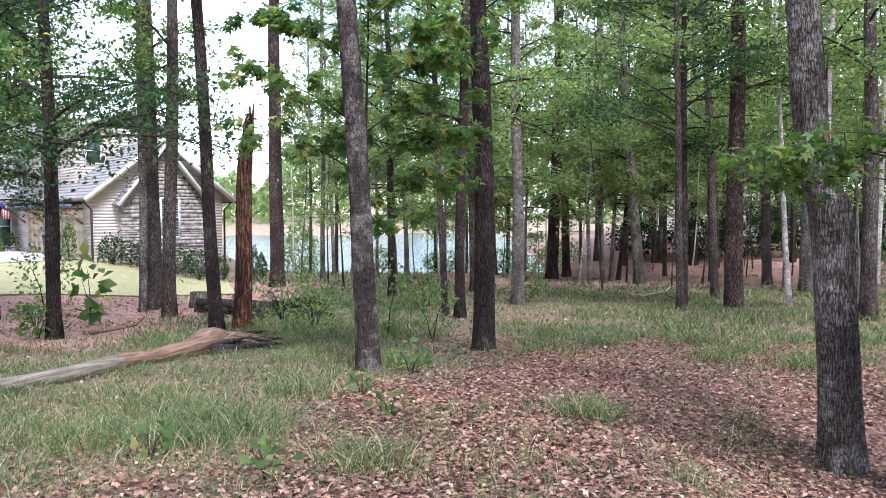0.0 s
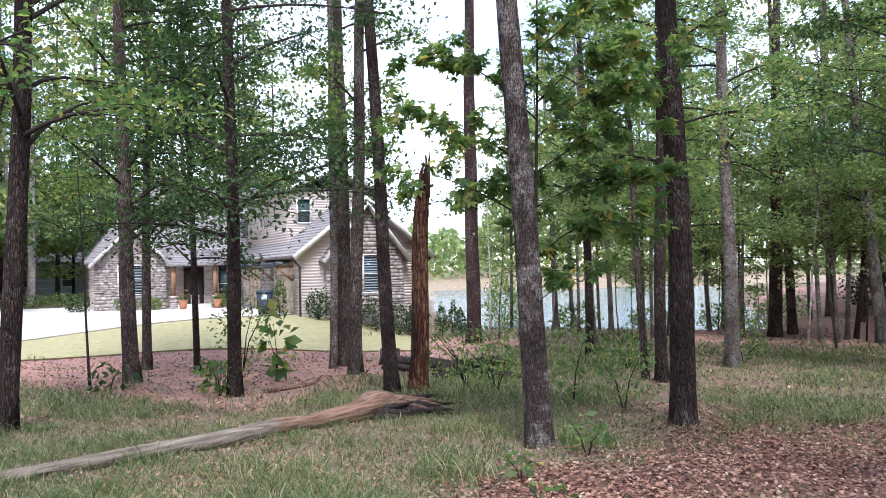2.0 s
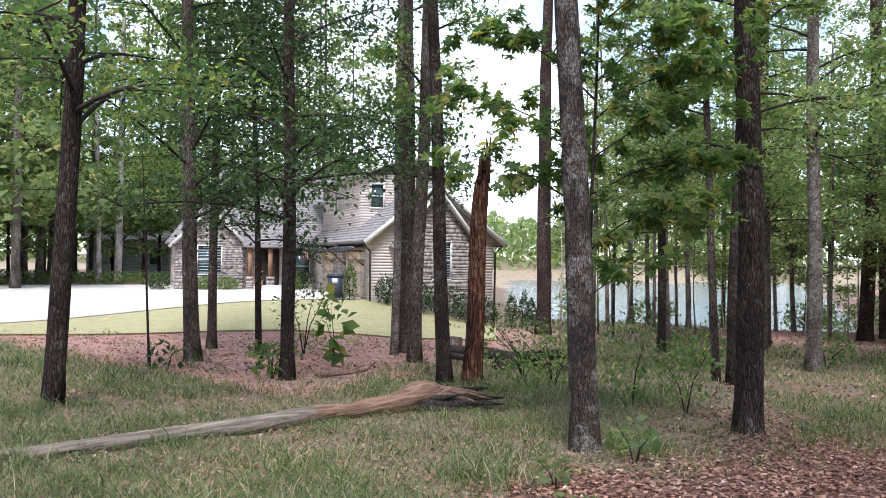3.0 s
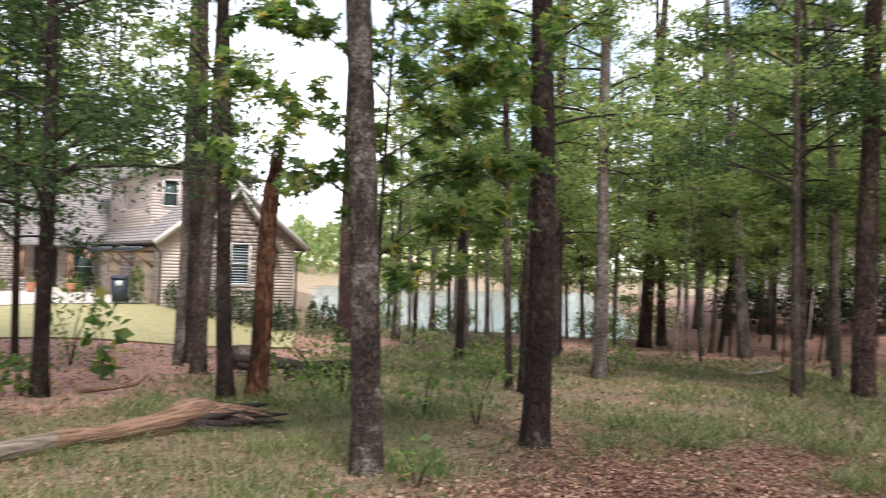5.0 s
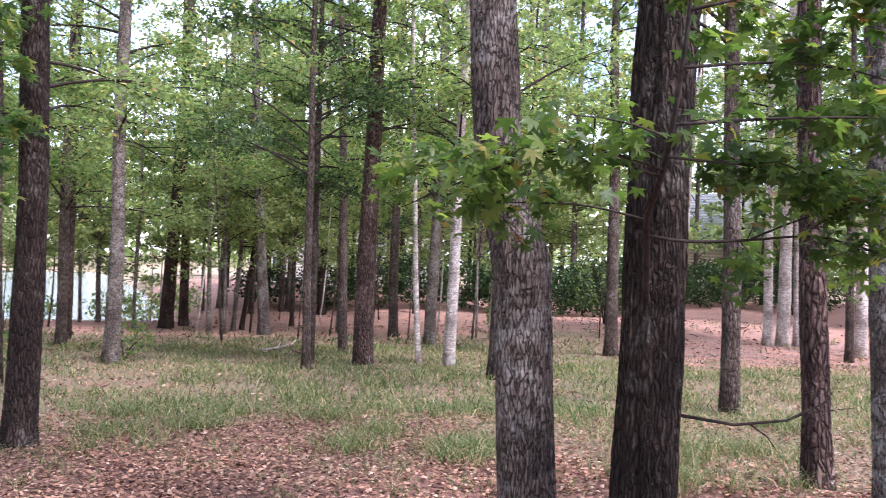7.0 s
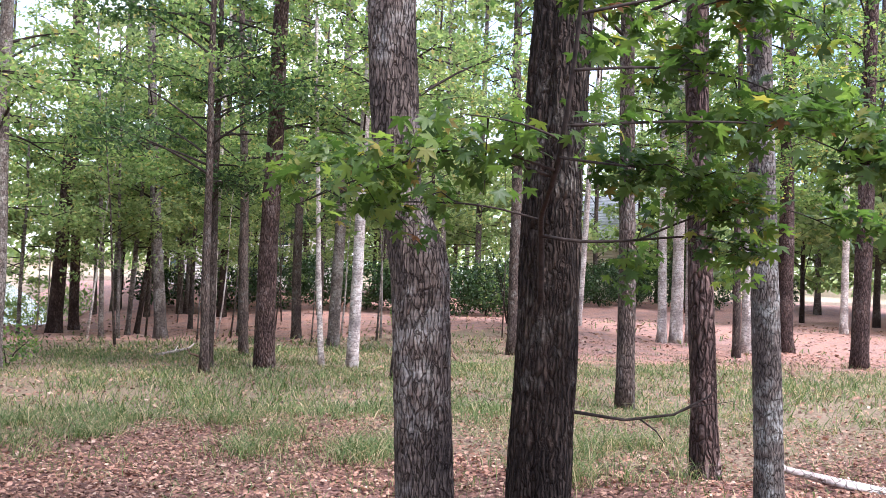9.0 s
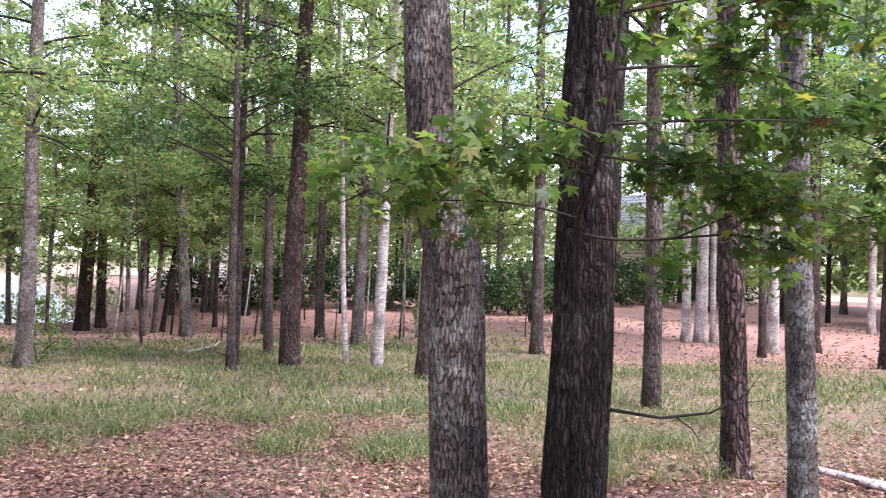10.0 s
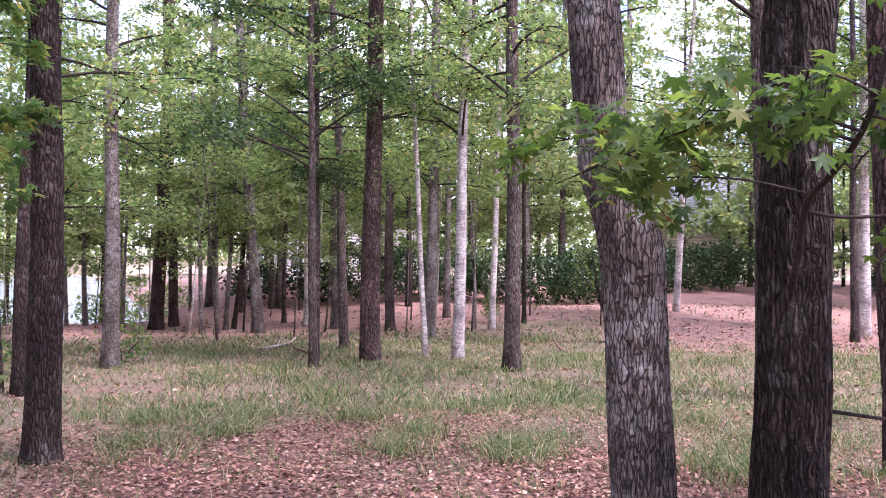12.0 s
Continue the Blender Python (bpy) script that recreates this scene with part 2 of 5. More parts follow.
def ground_material():
    m, nt, b = nodes_of("forest_floor")
    at = nt.nodes.new("ShaderNodeAttribute")
    at.attribute_name = "zone"
    sep = nt.nodes.new("ShaderNodeSeparateColor")
    nt.links.new(at.outputs["Color"], sep.inputs["Color"])
    fine = tex(nt, "noise", 22, (1, 1, 1), 8)
    mid = tex(nt, "noise", 1.7, (1, 1, 1), 7)
    flake = tex(nt, "crack", 14)
    litter = ramp(nt, fine, [(0.28, (0.055, 0.030, 0.025)), (0.5, (0.155, 0.083, 0.066)), (0.72, (0.29, 0.17, 0.135))])
    turf = ramp(nt, fine, [(0.28, (0.10, 0.072, 0.048)), (0.55, (0.21, 0.155, 0.105)), (0.75, (0.36, 0.27, 0.195))])
    clay = ramp(nt, fine, [(0.28, (0.22, 0.115, 0.088)), (0.55, (0.40, 0.215, 0.160)), (0.75, (0.55, 0.345, 0.275))])
    straw = ramp(nt, fine, [(0.28, (0.15, 0.088, 0.077)), (0.55, (0.30, 0.185, 0.155)), (0.75, (0.45, 0.31, 0.26))])
    far = ramp(nt, mid, [(0.3, (0.24, 0.20, 0.12)), (0.7, (0.44, 0.33, 0.24))])

    def soft(ch, spread):
        a = nt.nodes.new("ShaderNodeMath")
        a.operation = "MULTIPLY_ADD"
        nt.links.new(mid, a.inputs[0])
        a.inputs[1].default_value = spread
        nt.links.new(sep.outputs[ch], a.inputs[2])
        return ramp(nt, a.outputs[0], [(0.5 + spread / 2 - 0.12, (0, 0, 0)), (0.5 + spread / 2 + 0.12, (1, 1, 1))])

    col = mixc(nt, soft("Red", 0.9), litter, turf)
    col = mixc(nt, soft("Green", 0.8), col, mixc(nt, ramp(nt, mid, [(0.4, (0, 0, 0)), (0.6, (1, 1, 1))]), straw, clay))
    col = mixc(nt, soft("Blue", 0.2), col, far)
    nt.links.new(col, b.inputs["Base Color"])
    b.inputs["Roughness"].default_value = 0.95
    b.inputs["Specular IOR Level"].default_value = 0.15
    h = nt.nodes.new("ShaderNodeMath")
    h.operation = "ADD"
    nt.links.new(fine, h.inputs[0])
    nt.links.new(flake, h.inputs[1])
    bump(nt, b, h.outputs[0], 0.8, 0.03)
    return m


M_GROUND = ground_material()
M_LAWN = plain("mown_lawn", (0.27, 0.245, 0.12), (0.43, 0.385, 0.205), 30, 0.9, relief=0.8, dist=0.02)
M_DRIVE = plain("pale_concrete", (0.50, 0.46, 0.42), (0.63, 0.59, 0.54), 14, 0.85)
M_SIDING = plain("beige_siding", (0.55, 0.465, 0.42), (0.61, 0.525, 0.475), 6, 0.75, stretch=(0.2, 0.2, 3))
M_TAN = plain("tan_door_paint", (0.58, 0.45, 0.32), (0.66, 0.53, 0.39), 4, 0.6)
M_TRIM = plain("white_trim", (0.60, 0.57, 0.53), (0.70, 0.67, 0.63), 5, 0.6)
M_STONE = plain("stacked_stone", (0.20, 0.165, 0.15), (0.47, 0.41, 0.37), 5, 0.9, relief=0.8, dist=0.02)
M_ROOF = plain("grey_shingles", (0.21, 0.19, 0.19), (0.34, 0.31, 0.30), 12, 0.9, stretch=(1, 1, 5), relief=0.7, dist=0.02)
M_METAL = plain("dark_metal_roof", (0.06, 0.065, 0.075), (0.10, 0.105, 0.115), 6, 0.4, 0.6)
M_BROWN = plain("dark_brown_metal", (0.05, 0.035, 0.03), (0.09, 0.065, 0.055), 8, 0.5)
M_WOOD = plain("stained_timber", (0.22, 0.12, 0.07), (0.34, 0.20, 0.12), 12, 0.7, stretch=(1, 1, 0.2))
M_BIN = plain("navy_plastic", (0.025, 0.035, 0.055), (0.045, 0.055, 0.08), 10, 0.5)
M_LABEL = plain("white_sticker", (0.6, 0.65, 0.7), (0.75, 0.78, 0.8), 10, 0.5)
M_RED = plain("red_cloth", (0.45, 0.05, 0.06), (0.55, 0.09, 0.09), 10, 0.8)
M_CLOTHW = plain("white_cloth", (0.7, 0.68, 0.66), (0.8, 0.78, 0.76), 10, 0.8)
M_NAVY = plain("navy_cloth", (0.03, 0.04, 0.14), (0.05, 0.06, 0.2), 10, 0.8)
M_CLAYPOT = plain("terracotta", (0.42, 0.18, 0.10), (0.52, 0.25, 0.15), 10, 0.8)
M_GREYSIDE = plain("blue_grey_siding", (0.30, 0.34, 0.38), (0.40, 0.44, 0.48), 6, 0.8)
M_CREAM = plain("cream_siding", (0.58, 0.50, 0.40), (0.68, 0.60, 0.49), 6, 0.8)
M_PALE_ROOF = plain("pale_roof", (0.34, 0.35, 0.37), (0.46, 0.47, 0.49), 10, 0.7)
M_GLASS, _nt, _b = nodes_of("window_glass")
_b.inputs["Base Color"].default_value = (0.05, 0.08, 0.08, 1)
_b.inputs["Roughness"].default_value = 0.06
M_WATER, _nt, _b = nodes_of("lake_water")
_b.inputs["Base Color"].default_value = (0.17, 0.20, 0.205, 1)
_b.inputs["Roughness"].default_value = 0.12
_b.inputs["IOR"].default_value = 1.33
_b.inputs["Specular IOR Level"].default_value = 1.0
bump(_nt, _b, tex(_nt, "noise", 0.9, (1, 1, 1), 4), 0.7, 0.35)


# ---------------------------------------------------------------- mesh helpers
def mesh_np(name, verts, faces, mat):
    """A mesh from arrays; every face has the same number of corners."""
    verts, faces = np.asarray(verts, np.float32), np.asarray(faces, np.int32)
    me = bpy.data.meshes.new(name)
    me.vertices.add(len(verts))
    me.vertices.foreach_set("co", verts.ravel())
    k = faces.shape[1]
    me.loops.add(faces.size)
    me.loops.foreach_set("vertex_index", faces.ravel())
    me.polygons.add(len(faces))
    me.polygons.foreach_set("loop_start", np.arange(len(faces), dtype=np.int32) * k)
    me.update(calc_edges=True)
    me.materials.append(mat)
    return me


class Bag:
    """Gathers quads."""

    def __init__(self):
        self.v, self.f, self.n = [], [], 0

    def add(self, v, f):
        v, f = np.asarray(v, float), np.asarray(f, int)
        self.v.append(v)
        self.f.append(f + self.n)
        self.n += len(v)

    def tube(self, path, radii, n=6, cap=True):
        path, radii = np.asarray(path, float), np.asarray(radii, float)
        d = np.gradient(path, axis=0)
        d /= np.linalg.norm(d, axis=1)[:, None] + 1e-9
        ref = np.where(np.abs(d[:, 2:3]) > 0.8, np.array([[1.0, 0, 0]]), np.array([[0, 0, 1.0]]))
        u = np.cross(d, ref)
        u /= np.linalg.norm(u, axis=1)[:, None] + 1e-9
        w = np.cross(d, u)
        a = np.linspace(0, 2 * np.pi, n, endpoint=False)
        r = radii if radii.ndim == 2 else np.repeat(radii[:, None], n, 1)
        ring = path[:, None] + r[:, :, None] * (np.cos(a)[None, :, None] * u[:, None] + np.sin(a)[None, :, None] * w[:, None])
        m = len(path)
        i, j = np.meshgrid(np.arange(m - 1), np.arange(n), indexing="ij")
        k = (j + 1) % n
        f = np.stack([i * n + j, i * n + k, (i + 1) * n + k, (i + 1) * n + j], -1).reshape(-1, 4)
        v = ring.reshape(-1, 3)
        if cap:
            v = np.vstack([v, path[-1:], path[:1]])
            e = m * n
            top = [((m - 1) * n + q, (m - 1) * n + (q + 1) % n, (m - 1) * n + (q + 2) % n, e) for q in range(0, n, 2)]
            low = [(q, e + 1, (q + 2) % n, (q + 1) % n) for q in range(0, n, 2)]
            f = np.vstack([f, top, low])
        self.add(v, f)

    def leaves(self, c, size, rng, flat=0.6, aspect=0.55):
        """Pointed leaves about the places c, folded along the rib, the flatter the more they lie level."""
        n = len(c)
        if n == 0:
            return
        nrm = rng.normal(0, 1, (n, 3)) * (1 - flat)
        nrm[:, 2] += flat + 0.05
        nrm /= np.linalg.norm(nrm, axis=1)[:, None]
        h = rng.normal(0, 1, (n, 3))
        h -= (h * nrm).sum(1)[:, None] * nrm
        h /= np.linalg.norm(h, axis=1)[:, None] + 1e-9
        s = np.cross(nrm, h)
        z = np.asarray(size) * rng.uniform(0.65, 1.25, n)
        z = z[:, None]
        fold = nrm * z * 0.12
        v = np.stack([c - h * z * 0.5, c + s * z * aspect * 0.5 + fold - h * z * 0.05, c + h * z * 0.5, c - s * z * aspect * 0.5 + fold - h * z * 0.05], 1)
        f = np.arange(n * 4).reshape(n, 4)
        self.add(v.reshape(-1, 3), f)

    def box(self, a, b):
        (x0, y0, z0), (x1, y1, z1) = a, b
        v = [(x0, y0, z0), (x1, y0, z0), (x1, y1, z0), (x0, y1, z0), (x0, y0, z1), (x1, y0, z1), (x1, y1, z1), (x0, y1, z1)]
        f = [(0, 3, 2, 1), (4, 5, 6, 7), (0, 1, 5, 4), (1, 2, 6, 5), (2, 3, 7, 6), (3, 0, 4, 7)]
        self.add(v, f)

    def hexa(self, v):
        self.add(v, [(0, 3, 2, 1), (4, 5, 6, 7), (0, 1, 5, 4), (1, 2, 6, 5), (2, 3, 7, 6), (3, 0, 4, 7)])

    def mesh(self, name, mat, smooth=False):
        me = mesh_np(name, np.vstack(self.v), np.vstack(self.f), mat)
        if smooth:
            me.shade_smooth()
        return me


def part(name, bag, mat, parent, label="", smooth=False):
    ob = new(name, bag.mesh(name, mat, smooth) if isinstance(bag, Bag) else bag)
    ob.parent = parent
    if label:
        ob["label"] = label
    return ob


def base(name, x, y, z, rz=0.0):
    ob = new(name)
    ob.matrix_world = pose(x, y, z, 0, 0, rz)
    return ob


# ---------------------------------------------------------------- ground
def axis(lo, hi, fine_lo, fine_hi, step):
    a = list(np.arange(fine_lo, fine_hi, step))
    s, v = step, fine_hi
    while v < hi:
        a.append(v)
        s *= 1.16
        v += s
    a.append(hi)
    s, v = step, fine_lo - step
    while v > lo:
        a.insert(0, v)
        s *= 1.16
        v -= s
    a.insert(0, lo)
    return np.array(a)


def path_share(x, y):
    """How far a place belongs to the leaf-covered track, 0 to 1."""
    mid = 2.2 + 0.05 * y
    half = np.where(y < 8, 3.6, 2.6 - 0.12 * (y - 8))
    a = 1 - sm(np.abs(x - mid) - half, -0.5, 0.9)
    a = a * (1 - sm(y, 10.5, 13.5))
    b = sm(x, 3.5, 5.5) * (1 - sm(y, 5.8, 7.6)) * (1 - sm(x, 16, 22))
    c = 0.55 * (1 - sm(np.hypot(x, y + 1.5), 5.5, 8.0))
    return np.maximum(np.maximum(a, b), c)


def dirt_share(x, y):
    """Bare clay and straw: by the drive, and on the rise towards the lake and the hedge."""
    left = sm(-x - 4.2, 0, 2.5) * sm(y + 0.42 * x, 7.3, 9.0) * (1 - sm(y, 30, 40))
    d = np.hypot(x, y)
    right = sm(d, 30, 36) * sm(x, -6, 3) * (1 - sm(d, 75, 95))
    r2 = sm(d, 21, 27) * sm(x / np.maximum(y, 1), 0.62, 0.8) * (1 - sm(d, 70, 90)) * (y > 0)
    return np.clip(np.maximum(np.maximum(left, right), r2), 0, 1)


gx, gy = axis(-1600, 1600, -22, 30, 0.5), axis(-1600, 1600, -8, 46, 0.5)
GX, GY = np.meshgrid(gx, gy, indexing="ij")
GZ = heights(GX, GY)
nx, ny = GX.shape
ii, jj = np.meshgrid(np.arange(nx - 1), np.arange(ny - 1), indexing="ij")
quads = np.stack([ii * ny + jj, (ii + 1) * ny + jj, (ii + 1) * ny + jj + 1, ii * ny + jj + 1], -1).reshape(-1, 4)
me = mesh_np("ground", np.stack([GX, GY, GZ], -1).reshape(-1, 3), quads, M_GROUND)
me.shade_smooth()
zone = me.color_attributes.new("zone", "FLOAT_COLOR", "POINT")
dirt = dirt_share(GX, GY)
turf = (1 - path_share(GX, GY)) * (1 - dirt)
far = sm(np.hypot(GX, GY), 85, 130)
zone.data.foreach_set("color", np.stack([turf, dirt, far, np.ones_like(far)], -1).astype(np.float32).ravel())
ground = tagged(new("ground", me), "woodland floor of leaf litter, thin grass and red clay", "ground", kind="structure")

lake = Bag()
lake.add([(-220, 44, LAKE), (90, 44, LAKE), (90, 196, LAKE), (-220, 196, LAKE)], [(0, 1, 2, 3)])
tagged(new("water", lake.mesh("water", M_WATER)), "calm grey-green lake behind the trees", "lake", kind="structure")


def lawn_rim(deg):
    return np.clip(36 - (deg - 26) * 0.222, 28.5, 35.6)


def draped(name, r0, r1, a0, a1, lift, mat, label, cat):
    """A sheet laid over the ground between two arcs round the track."""
    deg = np.linspace(a0, a1, 70)
    share, A = np.meshgrid(np.linspace(0, 1, 40), np.radians(deg), indexing="ij")
    R = r0(deg)[None] * (1 - share) + r1(deg)[None] * share
    X, Y = 0.6 - R * np.sin(A), 1.6 + R * np.cos(A)
    top = np.stack([X, Y, heights(X, Y) + lift], -1).reshape(-1, 3)
    n, m = R.shape
    i, j = np.meshgrid(np.arange(n - 1), np.arange(m - 1), indexing="ij")
    f = np.stack([i * m + j, i * m + j + 1, (i + 1) * m + j + 1, (i + 1) * m + j], -1).reshape(-1, 4)
    low = top - np.array([0, 0, lift + 0.3])
    k = n * m
    rim = [(j, j + 1, k + j + 1, k + j) for j in range(m - 1)]
    me = mesh_np(name, np.vstack([top, low]), np.vstack([f, rim]), mat)
    return tagged(new(name, me), label, cat, kind="structure")


draped("lawn", lambda a: 25.3 + (44 - a) * 0.04, lawn_rim, 18.5, 62, 0.05, M_LAWN, "yellow-green mown lawn strip beside the drive", "lawn")
draped("driveway", lambda a: lawn_rim(a) - 0.3, lambda a: a * 0 + 51.5, 28.2, 62, 0.08, M_DRIVE, "pale concrete drive in front of the garage", "driveway")


# ---------------------------------------------------------------- trees
def trunk_path(x, y, h, lx, ly, seed, wob=0.10, step=0.7):
    rng = np.random.default_rng(seed)
    t = np.arange(0, h + step, step)
    ph = rng.uniform(0, 6.28, 4)
    ax = wob * (np.sin(t * 0.45 + ph[0]) - np.sin(ph[0])) * 0.6 + wob * 0.3 * np.sin(t * 1.1 + ph[2])
    ay = wob * (np.sin(t * 0.38 + ph[1]) - np.sin(ph[1])) * 0.6
    return np.stack([lx * t + ax - ax[0], ly * t + ay, t - 0.12], -1)


def spray_leaves(bag, wood, start, az, length, rise, size, count, rng, droop=0.25, spread=0.42, flat=0.5, thick=0.03, bare=False):
    """One limb with a fan of twigs and loose leaves about them."""
    t = np.linspace(0, 1, 6)
    d = np.array([math.cos(az), math.sin(az), 0.0])
    side = np.array([-d[1], d[0], 0.0])
    bend = rng.uniform(-0.25, 0.25)
    p = start + np.outer(t * length, d) + np.outer(bend * length * t * t, side)
    p[:, 2] += length * (rise * t - droop * t * t)
    wood.tube(p[::5] if bare else p, np.linspace(thick, 0.006, 6)[::5] if bare else np.linspace(thick, 0.006, 6), 3 if bare else 5, cap=False)
    share = count // 6
    for k in range(6):
        s0 = rng.uniform(0.3, 1.0)
        q = np.array([np.interp(s0, t, p[:, a]) for a in range(3)])
        sd = side * rng.choice([-1, 1]) * rng.uniform(0.2, 1.0) + d * rng.uniform(0.1, 0.8)
        ln = length * spread * (1.2 - s0 * 0.5)
        e = q + sd * ln + np.array([0, 0, rng.uniform(-0.25, 0.3) * ln])
        if not bare:
            wood.tube([q, (q + e) / 2 + np.array([0, 0, 0.03]), e], [thick * 0.35, thick * 0.25, 0.004], 4, cap=False)
        w = rng.beta(1.5, 1.0, share)[:, None]
        g = 0.10 * length + 0.05
        bag.leaves(q + (e - q) * w * 1.1 + rng.normal(0, 1, (share, 3)) * np.array([g, g, g * 0.55]), size, rng, flat)


TREE_SEED = [100]


def tree(name, x, y, r, lx, ly, mat, label, h=17.0, crown=(6.0, 14, 2.6), leaf=0.15, per=170, leaves=M_LEAF, group="trees of the wood",
         sides=10, wob=0.05, only=None, rough=0.0, far=False, swell=None):
    """A tree: tapered trunk, limbs and a leafy crown. crown: height of the lowest limb, number of limbs, length of the longest."""
    TREE_SEED[0] += 1
    rng = np.random.default_rng(TREE_SEED[0])
    root = tagged(base(name, x, y, gz(x, y)), label, "tree", group)
    p = trunk_path(x, y, h, lx, ly, TREE_SEED[0], wob, 0.10 if rough else 1.5 if far else 0.6)
    t = p[:, 2] + 0.12
    rad = r * (1 - 0.62 * t / h) * (1 + 0.24 * np.exp(-t / (0.16 + r * 0.6)))
    if swell:
        up = sm(t, swell[0] - 0.05, swell[0] + 0.45)
        lat = (0.03 * t * (1 - up) - 0.035 * up) / math.hypot(lx, ly)
        p[:, 0] -= lx * lat
        p[:, 1] -= ly * lat
        rad = rad * (1 + swell[1] * (1 - sm(t, swell[0], swell[0] + 0.25)) + 0.08 * np.exp(-((t - swell[0]) / 0.16) ** 2))
    b = Bag()
    n = sides
    a = np.linspace(0, 2 * np.pi, n, endpoint=False)
    ph = rng.uniform(0, 6.28, 3)
    flare = 1 + 0.13 * np.exp(-t / 0.3)[:, None] * np.cos(a * 4 + ph[0])[None] + 0.03 * np.cos(a * 2 + ph[1] + t[:, None] * 0.3)
    R = rad[:, None] * flare
    if rough:
        fur = np.zeros((len(t), n))
        for i in range(len(t)):
            for j in range(n):
                fur[i, j] = noise.noise((math.cos(a[j]) * 5.5, math.sin(a[j]) * 5.5, t[i] * 1.3 + ph[2]))
        R = R * (1 + rough * fur) + rng.normal(0, 0.0015, R.shape)
    else:
        R = R * (1 + rng.normal(0, 0.025, R.shape))
    b.tube(p, R, n)
    part("trunk", b, mat, root, smooth=True)
    if not crown:
        return root
    lo, limbs, length = crown
    green, joined = Bag(), Bag()
    for k in range(limbs):
        f = (k + rng.uniform(0, 1)) / limbs
        hh = lo + (h - lo) * f ** (1.3 if far or lo < 3.5 or math.hypot(x, y) > 31 else 1.6)
        st = np.array([np.interp(hh, t, p[:, q]) for q in range(3)])
        az = rng.uniform(0, 2 * np.pi) if only is None else radians(rng.uniform(*only))
        ln = length * (1.05 - 0.5 * f) * rng.uniform(0.6, 1.15)
        wood = joined if far else Bag()
        spray_leaves(green, wood, st, az, ln, rng.uniform(0.05, 0.9), leaf, int(per * (0.95 if hh < 9 else 0.5)), rng, thick=min(0.035, r * 0.3), bare=far)
        if not far:
            part("limb", wood, M_TWIG, root)
    if far:
        tagged(part("limb_work", joined, M_TWIG, root), kind="stuff")
    tagged(part("crown", green, leaves, root), kind="stuff")
    return root


OAK = "straight oak with furrowed grey-brown bark"
GREY = "slim hardwood with pale grey lichen-flecked bark"
DARKT = "dark-barked hardwood standing in the grass"
PINE = "tall pine with plated reddish-brown bark"
PALE = "slender tree with smooth pale bark"

# trees round the track
tree("beech_tree", -1.08, 8.87, 0.135, -0.058, -0.010, M_MOTTLE, "mottled grey-brown trunk with a broken branch stub", 16, (5.5, 12, 2.4), rough=0.10, sides=32, wob=0.03)
tree("oak_tree", 0.35, 10.9, 0.152, -0.006, 0.0, M_DARK, "dark leaning oak at the edge of the leafy track", 17, (6.5, 12, 2.6), rough=0.10, sides=32, wob=0.06)
tree("oak_tree", 3.23, 5.90, 0.150, -0.058, 0.038, M_BEECH, "stout grey oak with scaly bark and a swelling", 17, (6.0, 12, 2.8), rough=0.12, sides=48, wob=0.05, swell=(2.25, 0.16))
tree("oak_tree", 3.49, 5.30, 0.165, 0.012, -0.010, M_FURROW, "dark oak with deep furrowed bark beside the track", 17, (6.0, 12, 2.8), rough=0.20, sides=48, wob=0.04)
tree("pine_tree", 6.63, 6.89, 0.117, -0.025, 0.029, M_PINE, "young pine with flaking plated bark", 17, (8, 10, 2.0), rough=0.14, sides=28, wob=0.04)
tree("ash_tree", 5.80, 5.60, 0.102, -0.025, 0.033, M_LICHEN, "slim trunk covered with pale grey lichen", 15, (7, 10, 2.0), rough=0.08, sides=28, wob=0.05)

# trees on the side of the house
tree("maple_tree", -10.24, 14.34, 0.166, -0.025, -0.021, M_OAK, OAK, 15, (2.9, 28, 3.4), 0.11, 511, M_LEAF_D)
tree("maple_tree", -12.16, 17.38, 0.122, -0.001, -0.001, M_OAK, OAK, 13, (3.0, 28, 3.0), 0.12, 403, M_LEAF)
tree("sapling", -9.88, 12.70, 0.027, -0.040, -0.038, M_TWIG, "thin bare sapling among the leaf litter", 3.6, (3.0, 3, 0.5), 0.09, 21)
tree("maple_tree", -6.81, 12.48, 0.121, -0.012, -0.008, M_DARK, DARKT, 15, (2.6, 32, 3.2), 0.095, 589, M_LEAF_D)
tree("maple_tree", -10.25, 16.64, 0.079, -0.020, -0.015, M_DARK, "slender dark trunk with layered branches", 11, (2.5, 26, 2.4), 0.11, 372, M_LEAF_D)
tree("oak_tree", -7.91, 18.91, 0.105, 0.005, 0.002, M_GREY, GREY, 17, (5.5, 12, 1.6), 0.13, 186)
tree("pine_tree", -8.01, 19.88, 0.22, -0.003, -0.001, M_OAK, OAK, 19, (5.0, 12, 1.9), 0.13, 310)
tree("pine_tree", -6.64, 17.28, 0.150, 0.020, 0.007, M_OAK, OAK, 18, (5.0, 10, 1.6), 0.13, 248)
tree("pine_tree", -4.23, 13.10, 0.120, -0.052, -0.018, M_DARK, "straight blackened pine trunk by the fallen log", 18, (9, 8, 2.0), 0.16, 186)
tree("pine_tree", -7.53, 31.60, 0.305, 0.004, 0.001, M_PINE, PINE, 21, (15, 8, 2.5), 0.2, 217)
tree("oak_tree", -7.31, 8.20, 0.122, 0.023, 0.024, M_DARK, DARKT, 15, (3.4, 34, 3.0), 0.10, 465, M_LEAF)
tree("birch_tree", -40.4, 41.95, 0.182, -0.019, -0.019, M_WHITE, PALE, 16, (8, 12, 3), 0.3, 170, M_LEAF_L)
